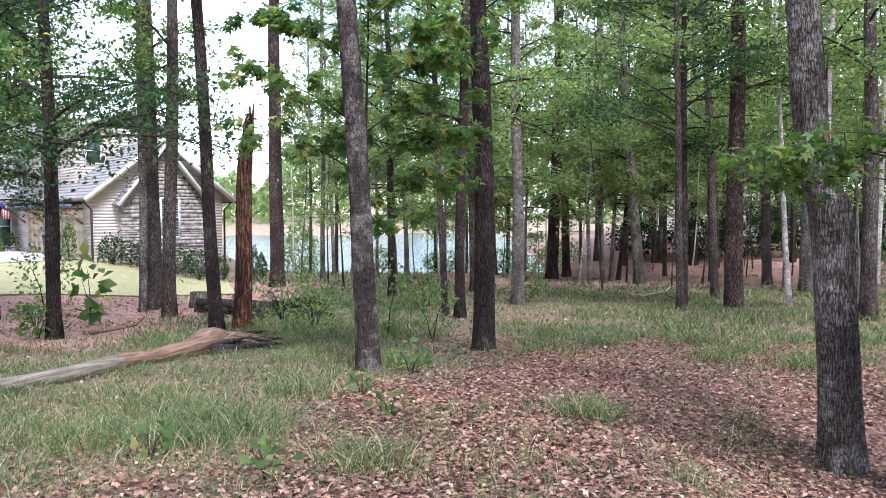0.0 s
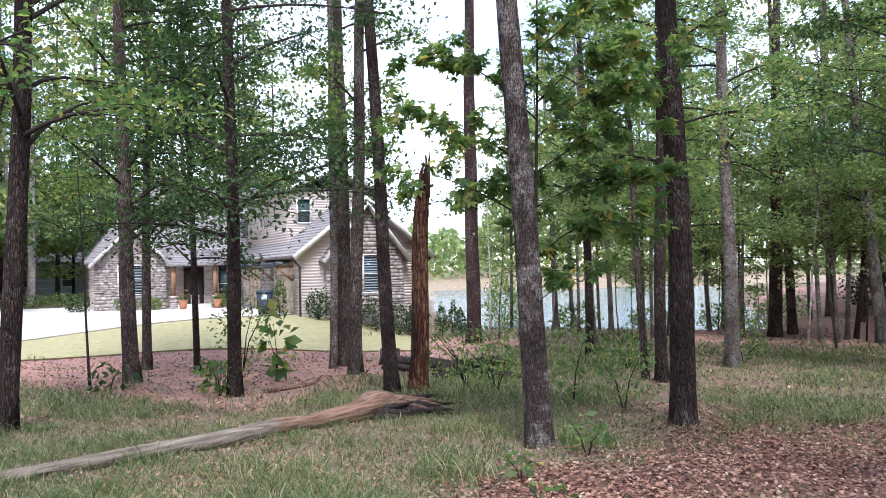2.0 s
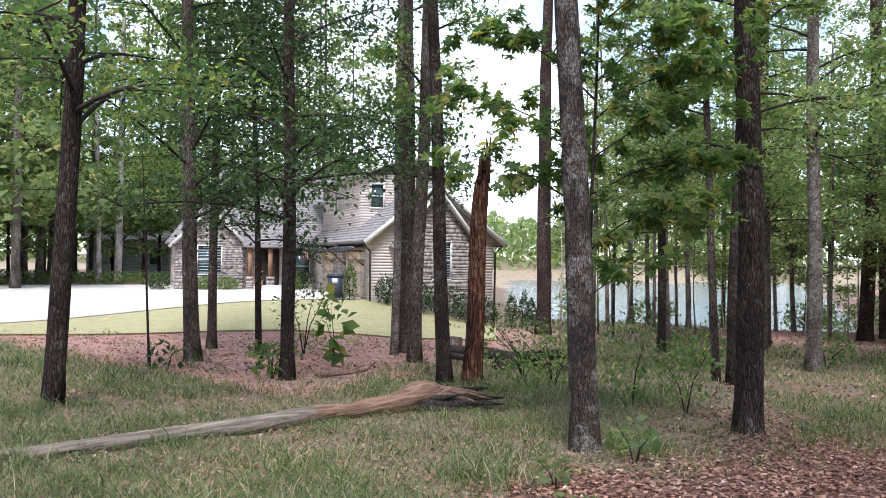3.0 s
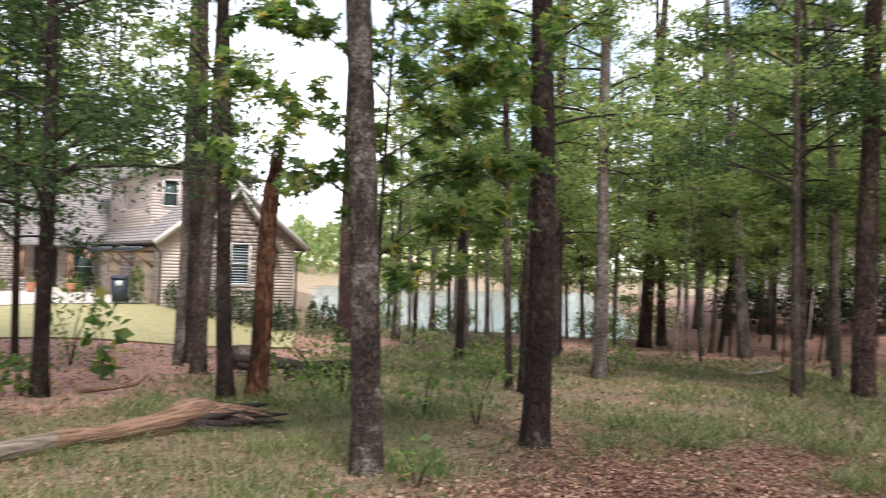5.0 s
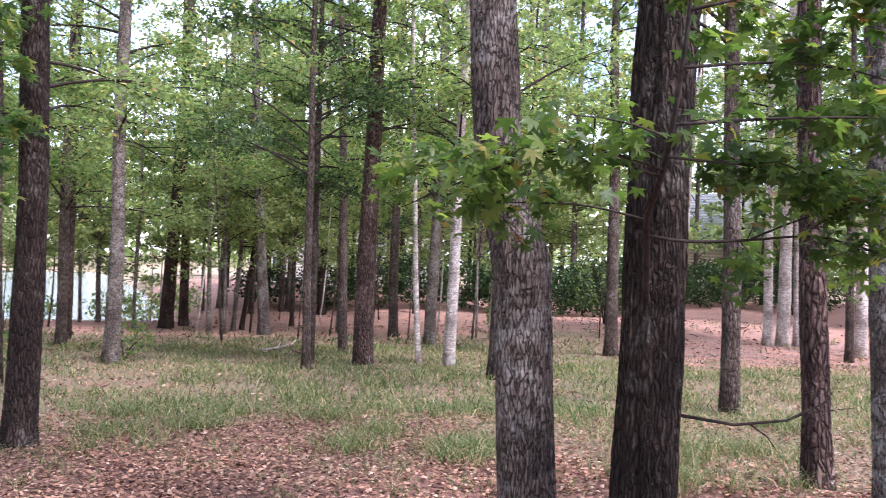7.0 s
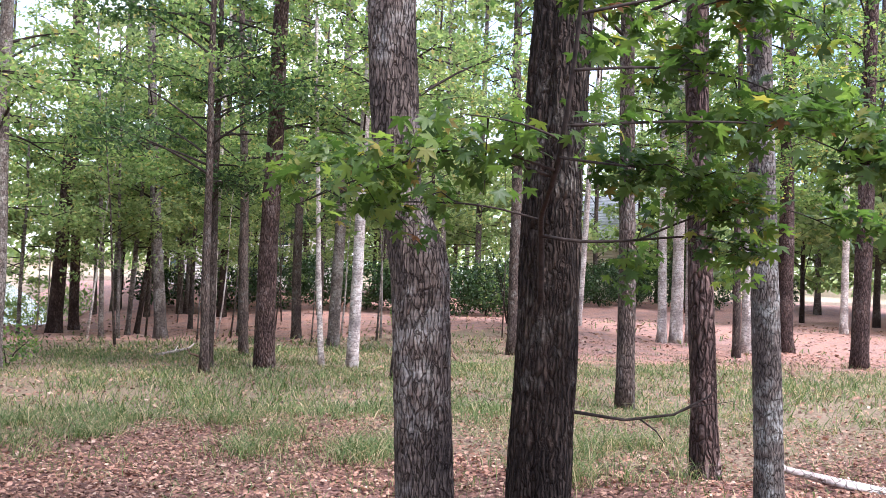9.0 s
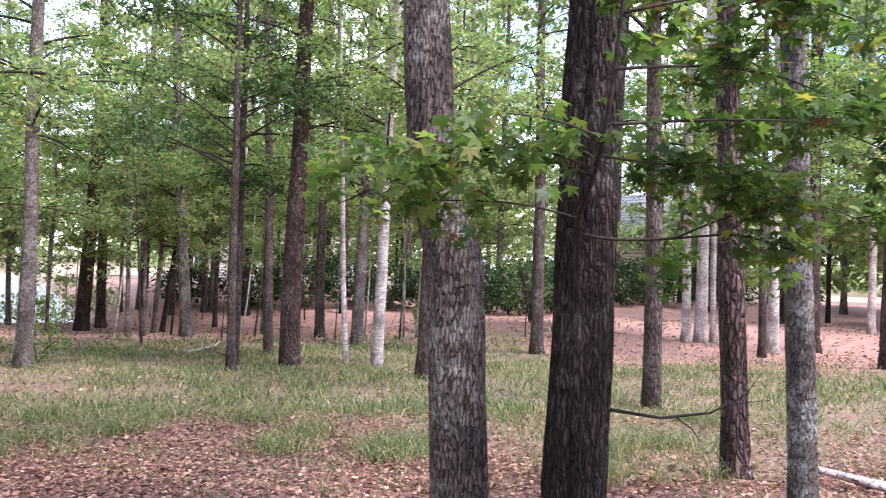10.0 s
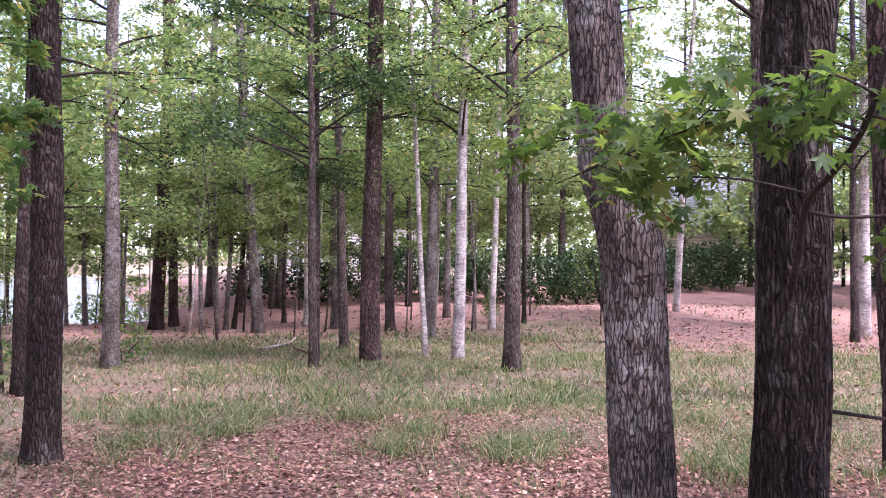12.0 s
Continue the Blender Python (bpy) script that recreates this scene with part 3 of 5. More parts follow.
tree("birch_tree", -40.5, 43.70, 0.27, 0.003, 0.003, M_WHITE, PALE, 18, (8, 14, 3.4), 0.3, 170, M_LEAF_L)

# slim trees in front of the lake, its side light put into their leaf colour
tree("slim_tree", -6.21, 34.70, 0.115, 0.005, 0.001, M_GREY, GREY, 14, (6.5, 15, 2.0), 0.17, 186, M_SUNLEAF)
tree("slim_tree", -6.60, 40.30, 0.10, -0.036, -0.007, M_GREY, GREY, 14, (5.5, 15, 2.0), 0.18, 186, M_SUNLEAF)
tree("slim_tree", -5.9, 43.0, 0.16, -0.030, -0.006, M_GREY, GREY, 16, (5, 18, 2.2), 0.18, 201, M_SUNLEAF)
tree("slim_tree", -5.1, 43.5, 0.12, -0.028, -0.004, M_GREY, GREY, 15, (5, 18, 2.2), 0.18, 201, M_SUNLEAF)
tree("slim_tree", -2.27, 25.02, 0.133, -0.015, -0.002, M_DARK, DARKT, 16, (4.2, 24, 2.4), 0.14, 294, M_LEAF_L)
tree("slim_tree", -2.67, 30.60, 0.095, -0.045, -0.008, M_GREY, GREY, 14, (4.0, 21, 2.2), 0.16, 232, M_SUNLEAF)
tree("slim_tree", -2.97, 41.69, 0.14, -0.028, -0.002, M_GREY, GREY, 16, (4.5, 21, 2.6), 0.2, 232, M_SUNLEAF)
tree("slim_tree", -0.35, 17.53, 0.079, -0.041, -0.002, M_OAK, OAK, 14, (4.0, 24, 1.9), 0.12, 263, M_LEAF_L)
tree("oak_tree", -0.02, 16.9, 0.122, 0.012, 0.0, M_DARK, DARKT, 16, (4.3, 24, 2.4), 0.13, 310, M_LEAF_L)
tree("oak_tree", 0.42, 28.08, 0.165, -0.007, 0.0, M_OAK, OAK, 17, (4.0, 30, 3.0), 0.15, 356, M_LEAF_L)
tree("slim_tree", 0.95, 41.2, 0.09, -0.011, 0.0, M_GREY, GREY, 13, (3.4, 21, 2.6), 0.2, 232, M_SUNLEAF)
tree("slim_tree", 1.72, 41.39, 0.115, -0.045, 0.002, M_GREY, GREY, 15, (3.6, 24, 2.8), 0.2, 248, M_SUNLEAF)
tree("oak_tree", 1.56, 21.65, 0.185, -0.004, 0.0, M_GREY, "grey lichen-flecked oak among thin grass", 18, (5.2, 27, 3.0), 0.14, 356, M_LEAF_L)
tree("pine_tree", 4.22, 37.48, 0.285, 0.031, -0.003, M_PINE, PINE, 20, (6.5, 16, 3.2), 0.19, 294, M_LEAF_L)
tree("pine_tree", 5.15, 39.23, 0.21, -0.040, 0.009, M_PINE, PINE, 17, (4.0, 16, 3.0), 0.19, 294, M_LEAF_L)
tree("slim_tree", 0.96, 41.8, 0.075, -0.046, 0.001, M_GREY, GREY, 12, (3.5, 18, 2.4), 0.2, 232, M_SUNLEAF)
tree("pine_tree", 0.54, 30.76, 0.15, -0.003, 0.0, M_PINE, PINE, 18, (5, 16, 2.6), 0.16, 294, M_LEAF_L)

# slim trees along the shore, with the lit copy of the leaf green
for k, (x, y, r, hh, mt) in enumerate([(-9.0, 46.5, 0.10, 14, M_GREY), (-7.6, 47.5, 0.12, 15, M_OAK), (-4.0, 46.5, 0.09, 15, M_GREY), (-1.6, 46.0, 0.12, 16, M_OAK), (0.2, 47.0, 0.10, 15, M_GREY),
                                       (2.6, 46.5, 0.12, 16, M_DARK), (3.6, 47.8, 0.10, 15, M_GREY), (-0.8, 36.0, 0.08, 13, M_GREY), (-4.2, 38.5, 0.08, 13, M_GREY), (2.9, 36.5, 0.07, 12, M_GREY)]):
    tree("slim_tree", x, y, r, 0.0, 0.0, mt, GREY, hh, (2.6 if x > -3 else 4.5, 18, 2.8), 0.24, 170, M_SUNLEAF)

# the thicket on the rise, most crowns coloured lighter for light from the clearing
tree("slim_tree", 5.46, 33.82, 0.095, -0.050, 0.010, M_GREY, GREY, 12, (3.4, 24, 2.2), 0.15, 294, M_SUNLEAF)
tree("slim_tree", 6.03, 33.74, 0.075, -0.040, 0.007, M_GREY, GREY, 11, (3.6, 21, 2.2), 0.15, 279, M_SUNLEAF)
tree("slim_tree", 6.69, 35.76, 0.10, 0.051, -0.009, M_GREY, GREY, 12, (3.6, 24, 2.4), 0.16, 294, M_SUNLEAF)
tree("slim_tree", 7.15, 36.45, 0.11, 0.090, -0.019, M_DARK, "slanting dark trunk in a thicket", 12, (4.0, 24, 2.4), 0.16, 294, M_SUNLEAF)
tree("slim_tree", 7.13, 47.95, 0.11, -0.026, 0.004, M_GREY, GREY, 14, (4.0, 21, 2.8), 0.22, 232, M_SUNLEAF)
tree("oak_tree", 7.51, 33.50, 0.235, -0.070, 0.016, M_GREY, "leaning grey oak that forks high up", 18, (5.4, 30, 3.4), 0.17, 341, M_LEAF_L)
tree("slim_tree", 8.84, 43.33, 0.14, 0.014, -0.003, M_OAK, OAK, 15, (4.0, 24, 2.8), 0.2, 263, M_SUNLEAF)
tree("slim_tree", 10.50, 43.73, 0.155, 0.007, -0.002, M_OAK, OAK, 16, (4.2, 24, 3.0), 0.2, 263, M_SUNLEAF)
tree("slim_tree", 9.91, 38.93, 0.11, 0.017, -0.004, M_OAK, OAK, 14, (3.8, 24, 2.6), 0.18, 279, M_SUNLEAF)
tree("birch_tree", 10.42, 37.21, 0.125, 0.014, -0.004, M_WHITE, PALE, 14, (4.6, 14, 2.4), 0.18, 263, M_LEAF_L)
tree("oak_tree", 5.50, 19.48, 0.100, -0.008, 0.003, M_OAK, "slender oak with low level branches", 14, (4.2, 27, 2.7), 0.12, 356, M_LEAF_D)
tree("oak_tree", 10.91, 34.58, 0.175, -0.012, 0.004, M_GREY, GREY, 16, (4.4, 27, 2.8), 0.17, 294, M_LEAF_L)
tree("oak_tree", 7.97, 24.67, 0.14, -0.047, 0.016, M_OAK, OAK, 16, (4.6, 27, 2.8), 0.14, 325, M_LEAF_L)
tree("pine_tree", 7.07, 20.20, 0.235, 0.004, 0.0, M_PINE, "stout pine with plated reddish-brown bark", 20, (5.6, 18, 2.8), 0.13, 356, M_LEAF_L)
tree("oak_tree", 12.05, 31.30, 0.19, -0.007, 0.003, M_OAK, OAK, 18, (4.9, 27, 3.0), 0.16, 310, M_LEAF_L)
tree("slim_tree", 16.74, 40.47, 0.15, -0.011, 0.005, M_DARK, DARKT, 15, (4.6, 24, 3.0), 0.2, 263, M_LEAF_D)
tree("oak_tree", 11.83, 27.22, 0.215, 0.004, -0.002, M_GREY, GREY, 18, (5.0, 27, 3.0), 0.15, 325, M_LEAF_L)
tree("slim_tree", 15.76, 33.99, 0.16, -0.002, 0.001, M_GREY, GREY, 16, (4.8, 24, 3.0), 0.17, 279, M_SUNLEAF)
tree("birch_tree", 9.00, 19.53, 0.142, 0.013, -0.007, M_WHITE, "straight tree with chalky pale bark", 17, (5.2, 16, 2.4), 0.13, 294, M_LEAF_L)
tree("birch_tree", 14.42, 27.59, 0.13, 0.009, -0.005, M_WHITE, PALE, 16, (4.6, 16, 2.6), 0.16, 279, M_SUNLEAF)
tree("oak_tree", 8.63, 16.43, 0.165, -0.002, 0.001, M_OAK, OAK, 17, (5.2, 24, 2.6), 0.12, 310, M_LEAF_L)
tree("slim_tree", 16.04, 28.07, 0.088, -0.001, 0.0, M_DARK, DARKT, 14, (4.2, 21, 2.4), 0.15, 263, M_SUNLEAF)
tree("birch_tree", 8.55, 20.3, 0.075, -0.05, 0.02, M_WHITE, "thin crooked pale trunk", 12, (4.9, 10, 1.8), 0.13, 201, M_LEAF_L)
tree("slim_tree", 6.00, 21.02, 0.105, -0.017, 0.005, M_OAK, OAK, 13, (4.6, 21, 2.2), 0.13, 294, M_LEAF_L)
tree("slim_tree", 12.28, 42.39, 0.21, -0.004, 0.001, M_DARK, DARKT, 16, (4.6, 24, 3.0), 0.2, 263, M_LEAF_D)

# trees before the hedge
tree("birch_tree", 23.03, 27.82, 0.15, 0.037, -0.033, M_WHITE, PALE, 16, (5.5, 22, 2.8), 0.17, 263, M_LEAF_L)
tree("oak_tree", 14.94, 21.22, 0.19, -0.012, 0.009, M_OAK, OAK, 18, (5.5, 24, 2.8), 0.14, 294, M_LEAF_L)
tree("oak_tree", 9.51, 10.91, 0.140, -0.016, 0.015, M_OAK, OAK, 16, (5.5, 21, 2.4), 0.12, 263, M_LEAF)
tree("birch_tree", 22.04, 22.20, 0.16, -0.012, 0.012, M_WHITE, PALE, 16, (5.5, 22, 2.8), 0.17, 248, M_LEAF_L)
tree("birch_tree", 22.65, 22.14, 0.23, -0.001, 0.002, M_WHITE, PALE, 18, (6, 22, 3.0), 0.17, 248, M_LEAF_L)
tree("birch_tree", 23.27, 22.09, 0.115, -0.020, 0.022, M_WHITE, PALE, 14, (5, 12, 2.4), 0.17, 232, M_LEAF_L)
tree("oak_tree", 21.23, 18.38, 0.12, -0.011, 0.014, M_OAK, OAK, 15, (5, 21, 2.4), 0.15, 263, M_LEAF)
tree("birch_tree", 22.92, 19.35, 0.185, -0.004, 0.005, M_WHITE, PALE, 17, (5.5, 22, 2.8), 0.16, 263, M_LEAF_L)
tree("pine_tree", 24.87, 19.37, 0.27, -0.003, 0.005, M_PINE, PINE, 20, (7, 22, 3.0), 0.17, 279, M_LEAF)
tree("birch_tree", 35.54, 24.06, 0.17, -0.004, 0.007, M_WHITE, PALE, 16, (5, 22, 3.0), 0.2, 248, M_LEAF_L)
tree("pine_tree", 21.18, 14.45, 0.235, 0.004, -0.006, M_PINE, PINE, 19, (6, 22, 2.8), 0.15, 279, M_LEAF)


# thin saplings of the understory
rng = np.random.default_rng(41)
for k in range(36):
    x, y = (rng.uniform(2.5, 15), rng.uniform(27, 45)) if k < 20 else (rng.uniform(-8, 2.5), rng.uniform(30, 45)) if k < 32 else (rng.uniform(13, 20), rng.uniform(24, 33))
    tree("thicket_sapling", x, y, rng.uniform(0.022, 0.045), rng.uniform(-0.09, 0.09), rng.uniform(-0.05, 0.05), (M_GREY, M_OAK, M_WHITE)[k % 3], "thin leaning sapling in the understory", rng.uniform(4.5, 8.0),
         (rng.uniform(2.0, 3.2), 10, 1.4), 0.14, 60, M_SUNLEAF, "saplings of the understory", 5, 0.10, far=True)


# ---------------------------------------------------------------- woods beyond
def woods_tree(name, seed, h, r, mat, low, leaf, leaves, label):
    TREE_SEED[0] = seed
    return tree(name, 0, 0, r, 0.0, 0.0, mat, label, h, (low, 34, 4.6), leaf, 84, leaves, "woods beyond the clearing", 7, far=True)


FAR_LABEL = "leafy tree in the woods beyond"
# these crowns carry sunlight in their leaf colour
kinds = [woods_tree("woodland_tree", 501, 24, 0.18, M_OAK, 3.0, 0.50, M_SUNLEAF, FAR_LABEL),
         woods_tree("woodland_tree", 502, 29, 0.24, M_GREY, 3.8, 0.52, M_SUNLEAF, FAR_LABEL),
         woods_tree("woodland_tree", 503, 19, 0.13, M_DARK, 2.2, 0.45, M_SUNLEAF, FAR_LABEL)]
rng = np.random.default_rng(77)
spots = []
while len(spots) < 158:
    az = radians(rng.uniform(-78, 72))
    d = rng.uniform(45, 78)
    deg = math.degrees(az)
    x, y = d * math.sin(az), d * math.cos(az)
    if -45 < deg < 9.5 and d < (64 if deg < -27 else 200):
        continue
    if (14 < x < 56 and 30 < y < 45) or math.hypot(x - 45, y - 57) < 8.5 or (38.3 < deg < 40.2 and d < 72):
        continue
    if 10 < x < 36 and 58 < y < 90:
        continue
    if all(math.hypot(x - a, y - b) > 3.4 for a, b in spots):
        spots.append((x, y))
for i, (x, y) in enumerate(spots):
    m = pose(x, y, gz(x, y), 0, 0, rng.uniform(0, 360))
    if i < 3:
        kinds[i].matrix_world = m
    else:
        copy_thing(kinds[i % 3], m)

# the wooded far shore and skyline, one mass, haze put into its leaf colour
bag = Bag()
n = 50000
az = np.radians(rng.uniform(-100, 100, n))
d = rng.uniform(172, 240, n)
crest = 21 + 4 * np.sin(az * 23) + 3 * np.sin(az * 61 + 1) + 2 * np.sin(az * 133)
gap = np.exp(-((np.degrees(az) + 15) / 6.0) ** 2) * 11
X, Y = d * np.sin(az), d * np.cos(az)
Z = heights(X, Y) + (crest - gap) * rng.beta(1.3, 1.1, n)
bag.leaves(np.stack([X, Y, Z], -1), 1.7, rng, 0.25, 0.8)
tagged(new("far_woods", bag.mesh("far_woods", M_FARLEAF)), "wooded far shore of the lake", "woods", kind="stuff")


# ---------------------------------------------------------------- lobed-leaf branches
def star_leaf():
    """Outline of a five-lobed leaf, as a fan round its heart."""
    tips = [(-100, 0.62), (-48, 0.92), (0, 1.0), (48, 0.92), (100, 0.62)]
    v = [(0.0, 0.0, 0.0)]
    v.append((-0.10, -0.06, 0.0))
    for i, (a, l) in enumerate(tips):
        a0 = radians(a)
        if i:
            am = radians((a + tips[i - 1][0]) / 2)
            v.append((0.40 * math.cos(am), 0.40 * math.sin(am), 0.03))
        for da, k in ((-15, 0.62), (0, 1.0), (15, 0.62)):
            v.append((l * k * math.cos(a0 + radians(da)), l * k * math.sin(a0 + radians(da)), -0.10 * k * k))
    v.append((-0.10, 0.06, 0.0))
    n = len(v)
    f = [(0, i, i + 1) for i in range(1, n - 1)]
    return np.array(v), np.array(f)


STAR_V, STAR_F = star_leaf()


def star_leaves(name, c, heading, size, rng, mat, parent, tilt=0.5):
    n = len(c)
    nrm = rng.normal(0, tilt, (n, 3))
    nrm[:, 2] += 1
    nrm /= np.linalg.norm(nrm, axis=1)[:, None]
    h = heading - (heading * nrm).sum(1)[:, None] * nrm
    h[:, 2] -= rng.uniform(0.1, 0.7, n)
    h /= np.linalg.norm(h, axis=1)[:, None] + 1e-9
    s = np.cross(nrm, h)
    s /= np.linalg.norm(s, axis=1)[:, None] + 1e-9
    nrm = np.cross(h, s)
    z = (size * rng.uniform(0.6, 1.2, n))[:, None, None]
    v = c[:, None] + z * (STAR_V[None, :, :1] * h[:, None] + STAR_V[None, :, 1:2] * s[:, None] + STAR_V[None, :, 2:] * nrm[:, None])
    f = STAR_F[None] + (np.arange(n) * len(STAR_V))[:, None, None]
    return part(name, mesh_np(name, v.reshape(-1, 3), f.reshape(-1, 3), mat), None, parent)


def gum_branch(root, stems, count, size, seed, reach=0.45, mat=M_GUM):
    """Stems with side twigs and lobed leaves; the stems are given in the root's own space."""
    rng = np.random.default_rng(seed)
    twigwood, cs, hs = Bag(), [], []
    total = sum(np.linalg.norm(np.diff(np.array(p), axis=0), axis=1).sum() * k for p, _, k in stems)
    for p, r, k in stems:
        p = np.array(p, float)
        seg = np.linalg.norm(np.diff(p, axis=0), axis=1)
        t = np.r_[0, np.cumsum(seg)]
        u = np.linspace(0, t[-1], max(6, int(t[-1] / 0.08)))
        q = np.stack([np.interp(u, t, p[:, a]) for a in range(3)], -1)
        for _ in range(3):
            q[1:-1] = (q[:-2] + q[1:-1] * 2 + q[2:]) / 4
        wood = Bag()
        wood.tube(q, np.linspace(r, max(r * 0.25, 0.002), len(q)), 8 if r > 0.012 else 5)
        part("branch", wood, M_TWIG, root, smooth=True)
        twigs = int(t[-1] * k * 7)
        want = count * t[-1] * k / total
        for _ in range(twigs):
            s = rng.uniform(0.3, 1.0)
            o = np.array([np.interp(s * t[-1], u, q[:, a]) for a in range(3)])
            g = rng.normal(0, 1, 3)
            g[2] = g[2] * 0.3 + 0.05
            g /= np.linalg.norm(g)
            ln = reach * rng.uniform(0.4, 1.1)
            e = o + g * ln
            twigwood.tube([o, (o + e) / 2 + np.array([0, 0, 0.02]), e - np.array([0, 0, 0.03])], [0.004, 0.003, 0.0015], 4, cap=False)
            m = max(1, int(rng.poisson(want / max(twigs, 1))))
            w = rng.uniform(0.3, 1.05, m)[:, None]
            cs.append(o + g * ln * w + rng.normal(0, 0.05, (m, 3)))
            hs.append(g + rng.normal(0, 0.7, (m, 3)))
    tagged(part("twig_work", twigwood, M_TWIG, root), kind="stuff")
    tagged(star_leaves("leaves", np.vstack(cs), np.vstack(hs), size, rng, mat, root), kind="stuff")


# the leafy limb that grows out of the furrowed oak and hangs over the track
gum = tagged(base("leafy_branch", 3.40, 5.20, gz(3.40, 5.20)), "limb with green lobed leaves growing from the oak trunk", "branch")
g1 = gz(3.40, 5.20)


def gw(x, y, z):
    return (x - 3.40, y - 5.20, z - g1)


gum_branch(gum, [
    ([gw(3.42, 5.22, 1.22), gw(3.34, 5.11, 1.31), gw(3.27, 5.03, 1.48), gw(3.19, 4.94, 1.63), gw(3.02, 4.72, 1.65), gw(2.86, 4.42, 1.80), gw(2.80, 4.28, 2.1), gw(2.78, 4.20, 2.5), gw(2.76, 4.15, 3.1)], 0.017, 0.25),
    ([gw(2.90, 4.50, 1.78), gw(2.62, 4.58, 1.86), gw(2.35, 4.85, 1.84), gw(2.07, 5.40, 1.80)], 0.007, 0.9),
    ([gw(2.86, 4.44, 1.80), gw(2.52, 4.50, 1.88), gw(2.25, 4.62, 1.78), gw(1.99, 4.96, 1.62)], 0.007, 0.9),
    ([gw(3.17, 4.92, 1.64), gw(2.90, 5.00, 1.70), gw(2.58, 5.12, 1.69), gw(2.22, 5.22, 1.66)], 0.006, 0.9),
    ([gw(2.84, 4.36, 1.90), gw(2.62, 4.33, 1.95), gw(2.34, 4.30, 1.93)], 0.006, 0.8),
    ([gw(3.20, 4.95, 1.57), gw(3.46, 5.00, 1.55), gw(3.72, 4.86, 1.57), gw(4.02, 4.70, 1.62), gw(4.35, 4.50, 1.50)], 0.010, 1.0),
    ([gw(2.82, 4.30, 1.95), gw(3.20, 4.18, 2.00), gw(3.60, 4.00, 2.02), gw(4.05, 3.80, 1.85)], 0.007, 1.5),
    ([gw(2.80, 4.26, 2.15), gw(3.15, 4.25, 2.22), gw(3.60, 4.20, 2.25), gw(4.10, 4.05, 2.10)], 0.007, 1.5),
    ([gw(2.79, 4.22, 2.35), gw(3.10, 4.10, 2.45), gw(3.50, 4.00, 2.48), gw(3.95, 3.90, 2.40)], 0.007, 1.3),
    ([gw(2.78, 4.20, 2.5), gw(2.95, 4.45, 2.62), gw(3.25, 4.70, 2.66), gw(3.60, 4.85, 2.60)], 0.006, 1.0),
    ([gw(2.84, 4.38, 1.84), gw(3.15, 4.50, 1.86), gw(3.50, 4.55, 1.88), gw(3.95, 4.50, 1.78)], 0.007, 1.4),
    ([gw(3.72, 4.86, 1.57), gw(3.95, 4.65, 1.72), gw(4.25, 4.45, 1.78), gw(4.55, 4.25, 1.62)], 0.006, 1.2),
    ([gw(2.77, 4.18, 2.7), gw(3.1, 4.3, 2.85), gw(3.6, 4.3, 2.9)], 0.006, 1.0),
], 2800, 0.064, 5, 0.27)

# small leafless shoot low on the furrowed oak
shoot = tagged(base("dead_branch", 3.50, 5.16, gz(3.5, 5.16) + 0.33), "thin dead curved branch beside the oak", "branch")
sb = Bag()
sb.tube([(0.10, -0.02, 1.05), (0.32, -0.16, 1.02), (0.52, -0.30, 1.06), (0.66, -0.40, 1.16), (0.73, -0.44, 1.28)], [0.010, 0.008, 0.007, 0.005, 0.002], 6)
sb.tube([(0.52, -0.30, 1.06), (0.62, -0.33, 1.10), (0.80, -0.46, 1.14)], [0.005, 0.004, 0.001], 5)
sb.tube([(0.38, -0.20, 1.03), (0.46, -0.24, 0.97), (0.50, -0.27, 0.90)], [0.005, 0.004, 0.001], 5)
part("twig", sb, M_TWIG, shoot, smooth=True)

# lobed leaves on both sides of the mottled tree
gum2 = tagged(base("sweetgum_sapling", -1.25, 9.6, gz(-1.25, 9.6)), "young tree with large dark lobed leaves", "sapling")
g2 = -gz(-1.25, 9.6)
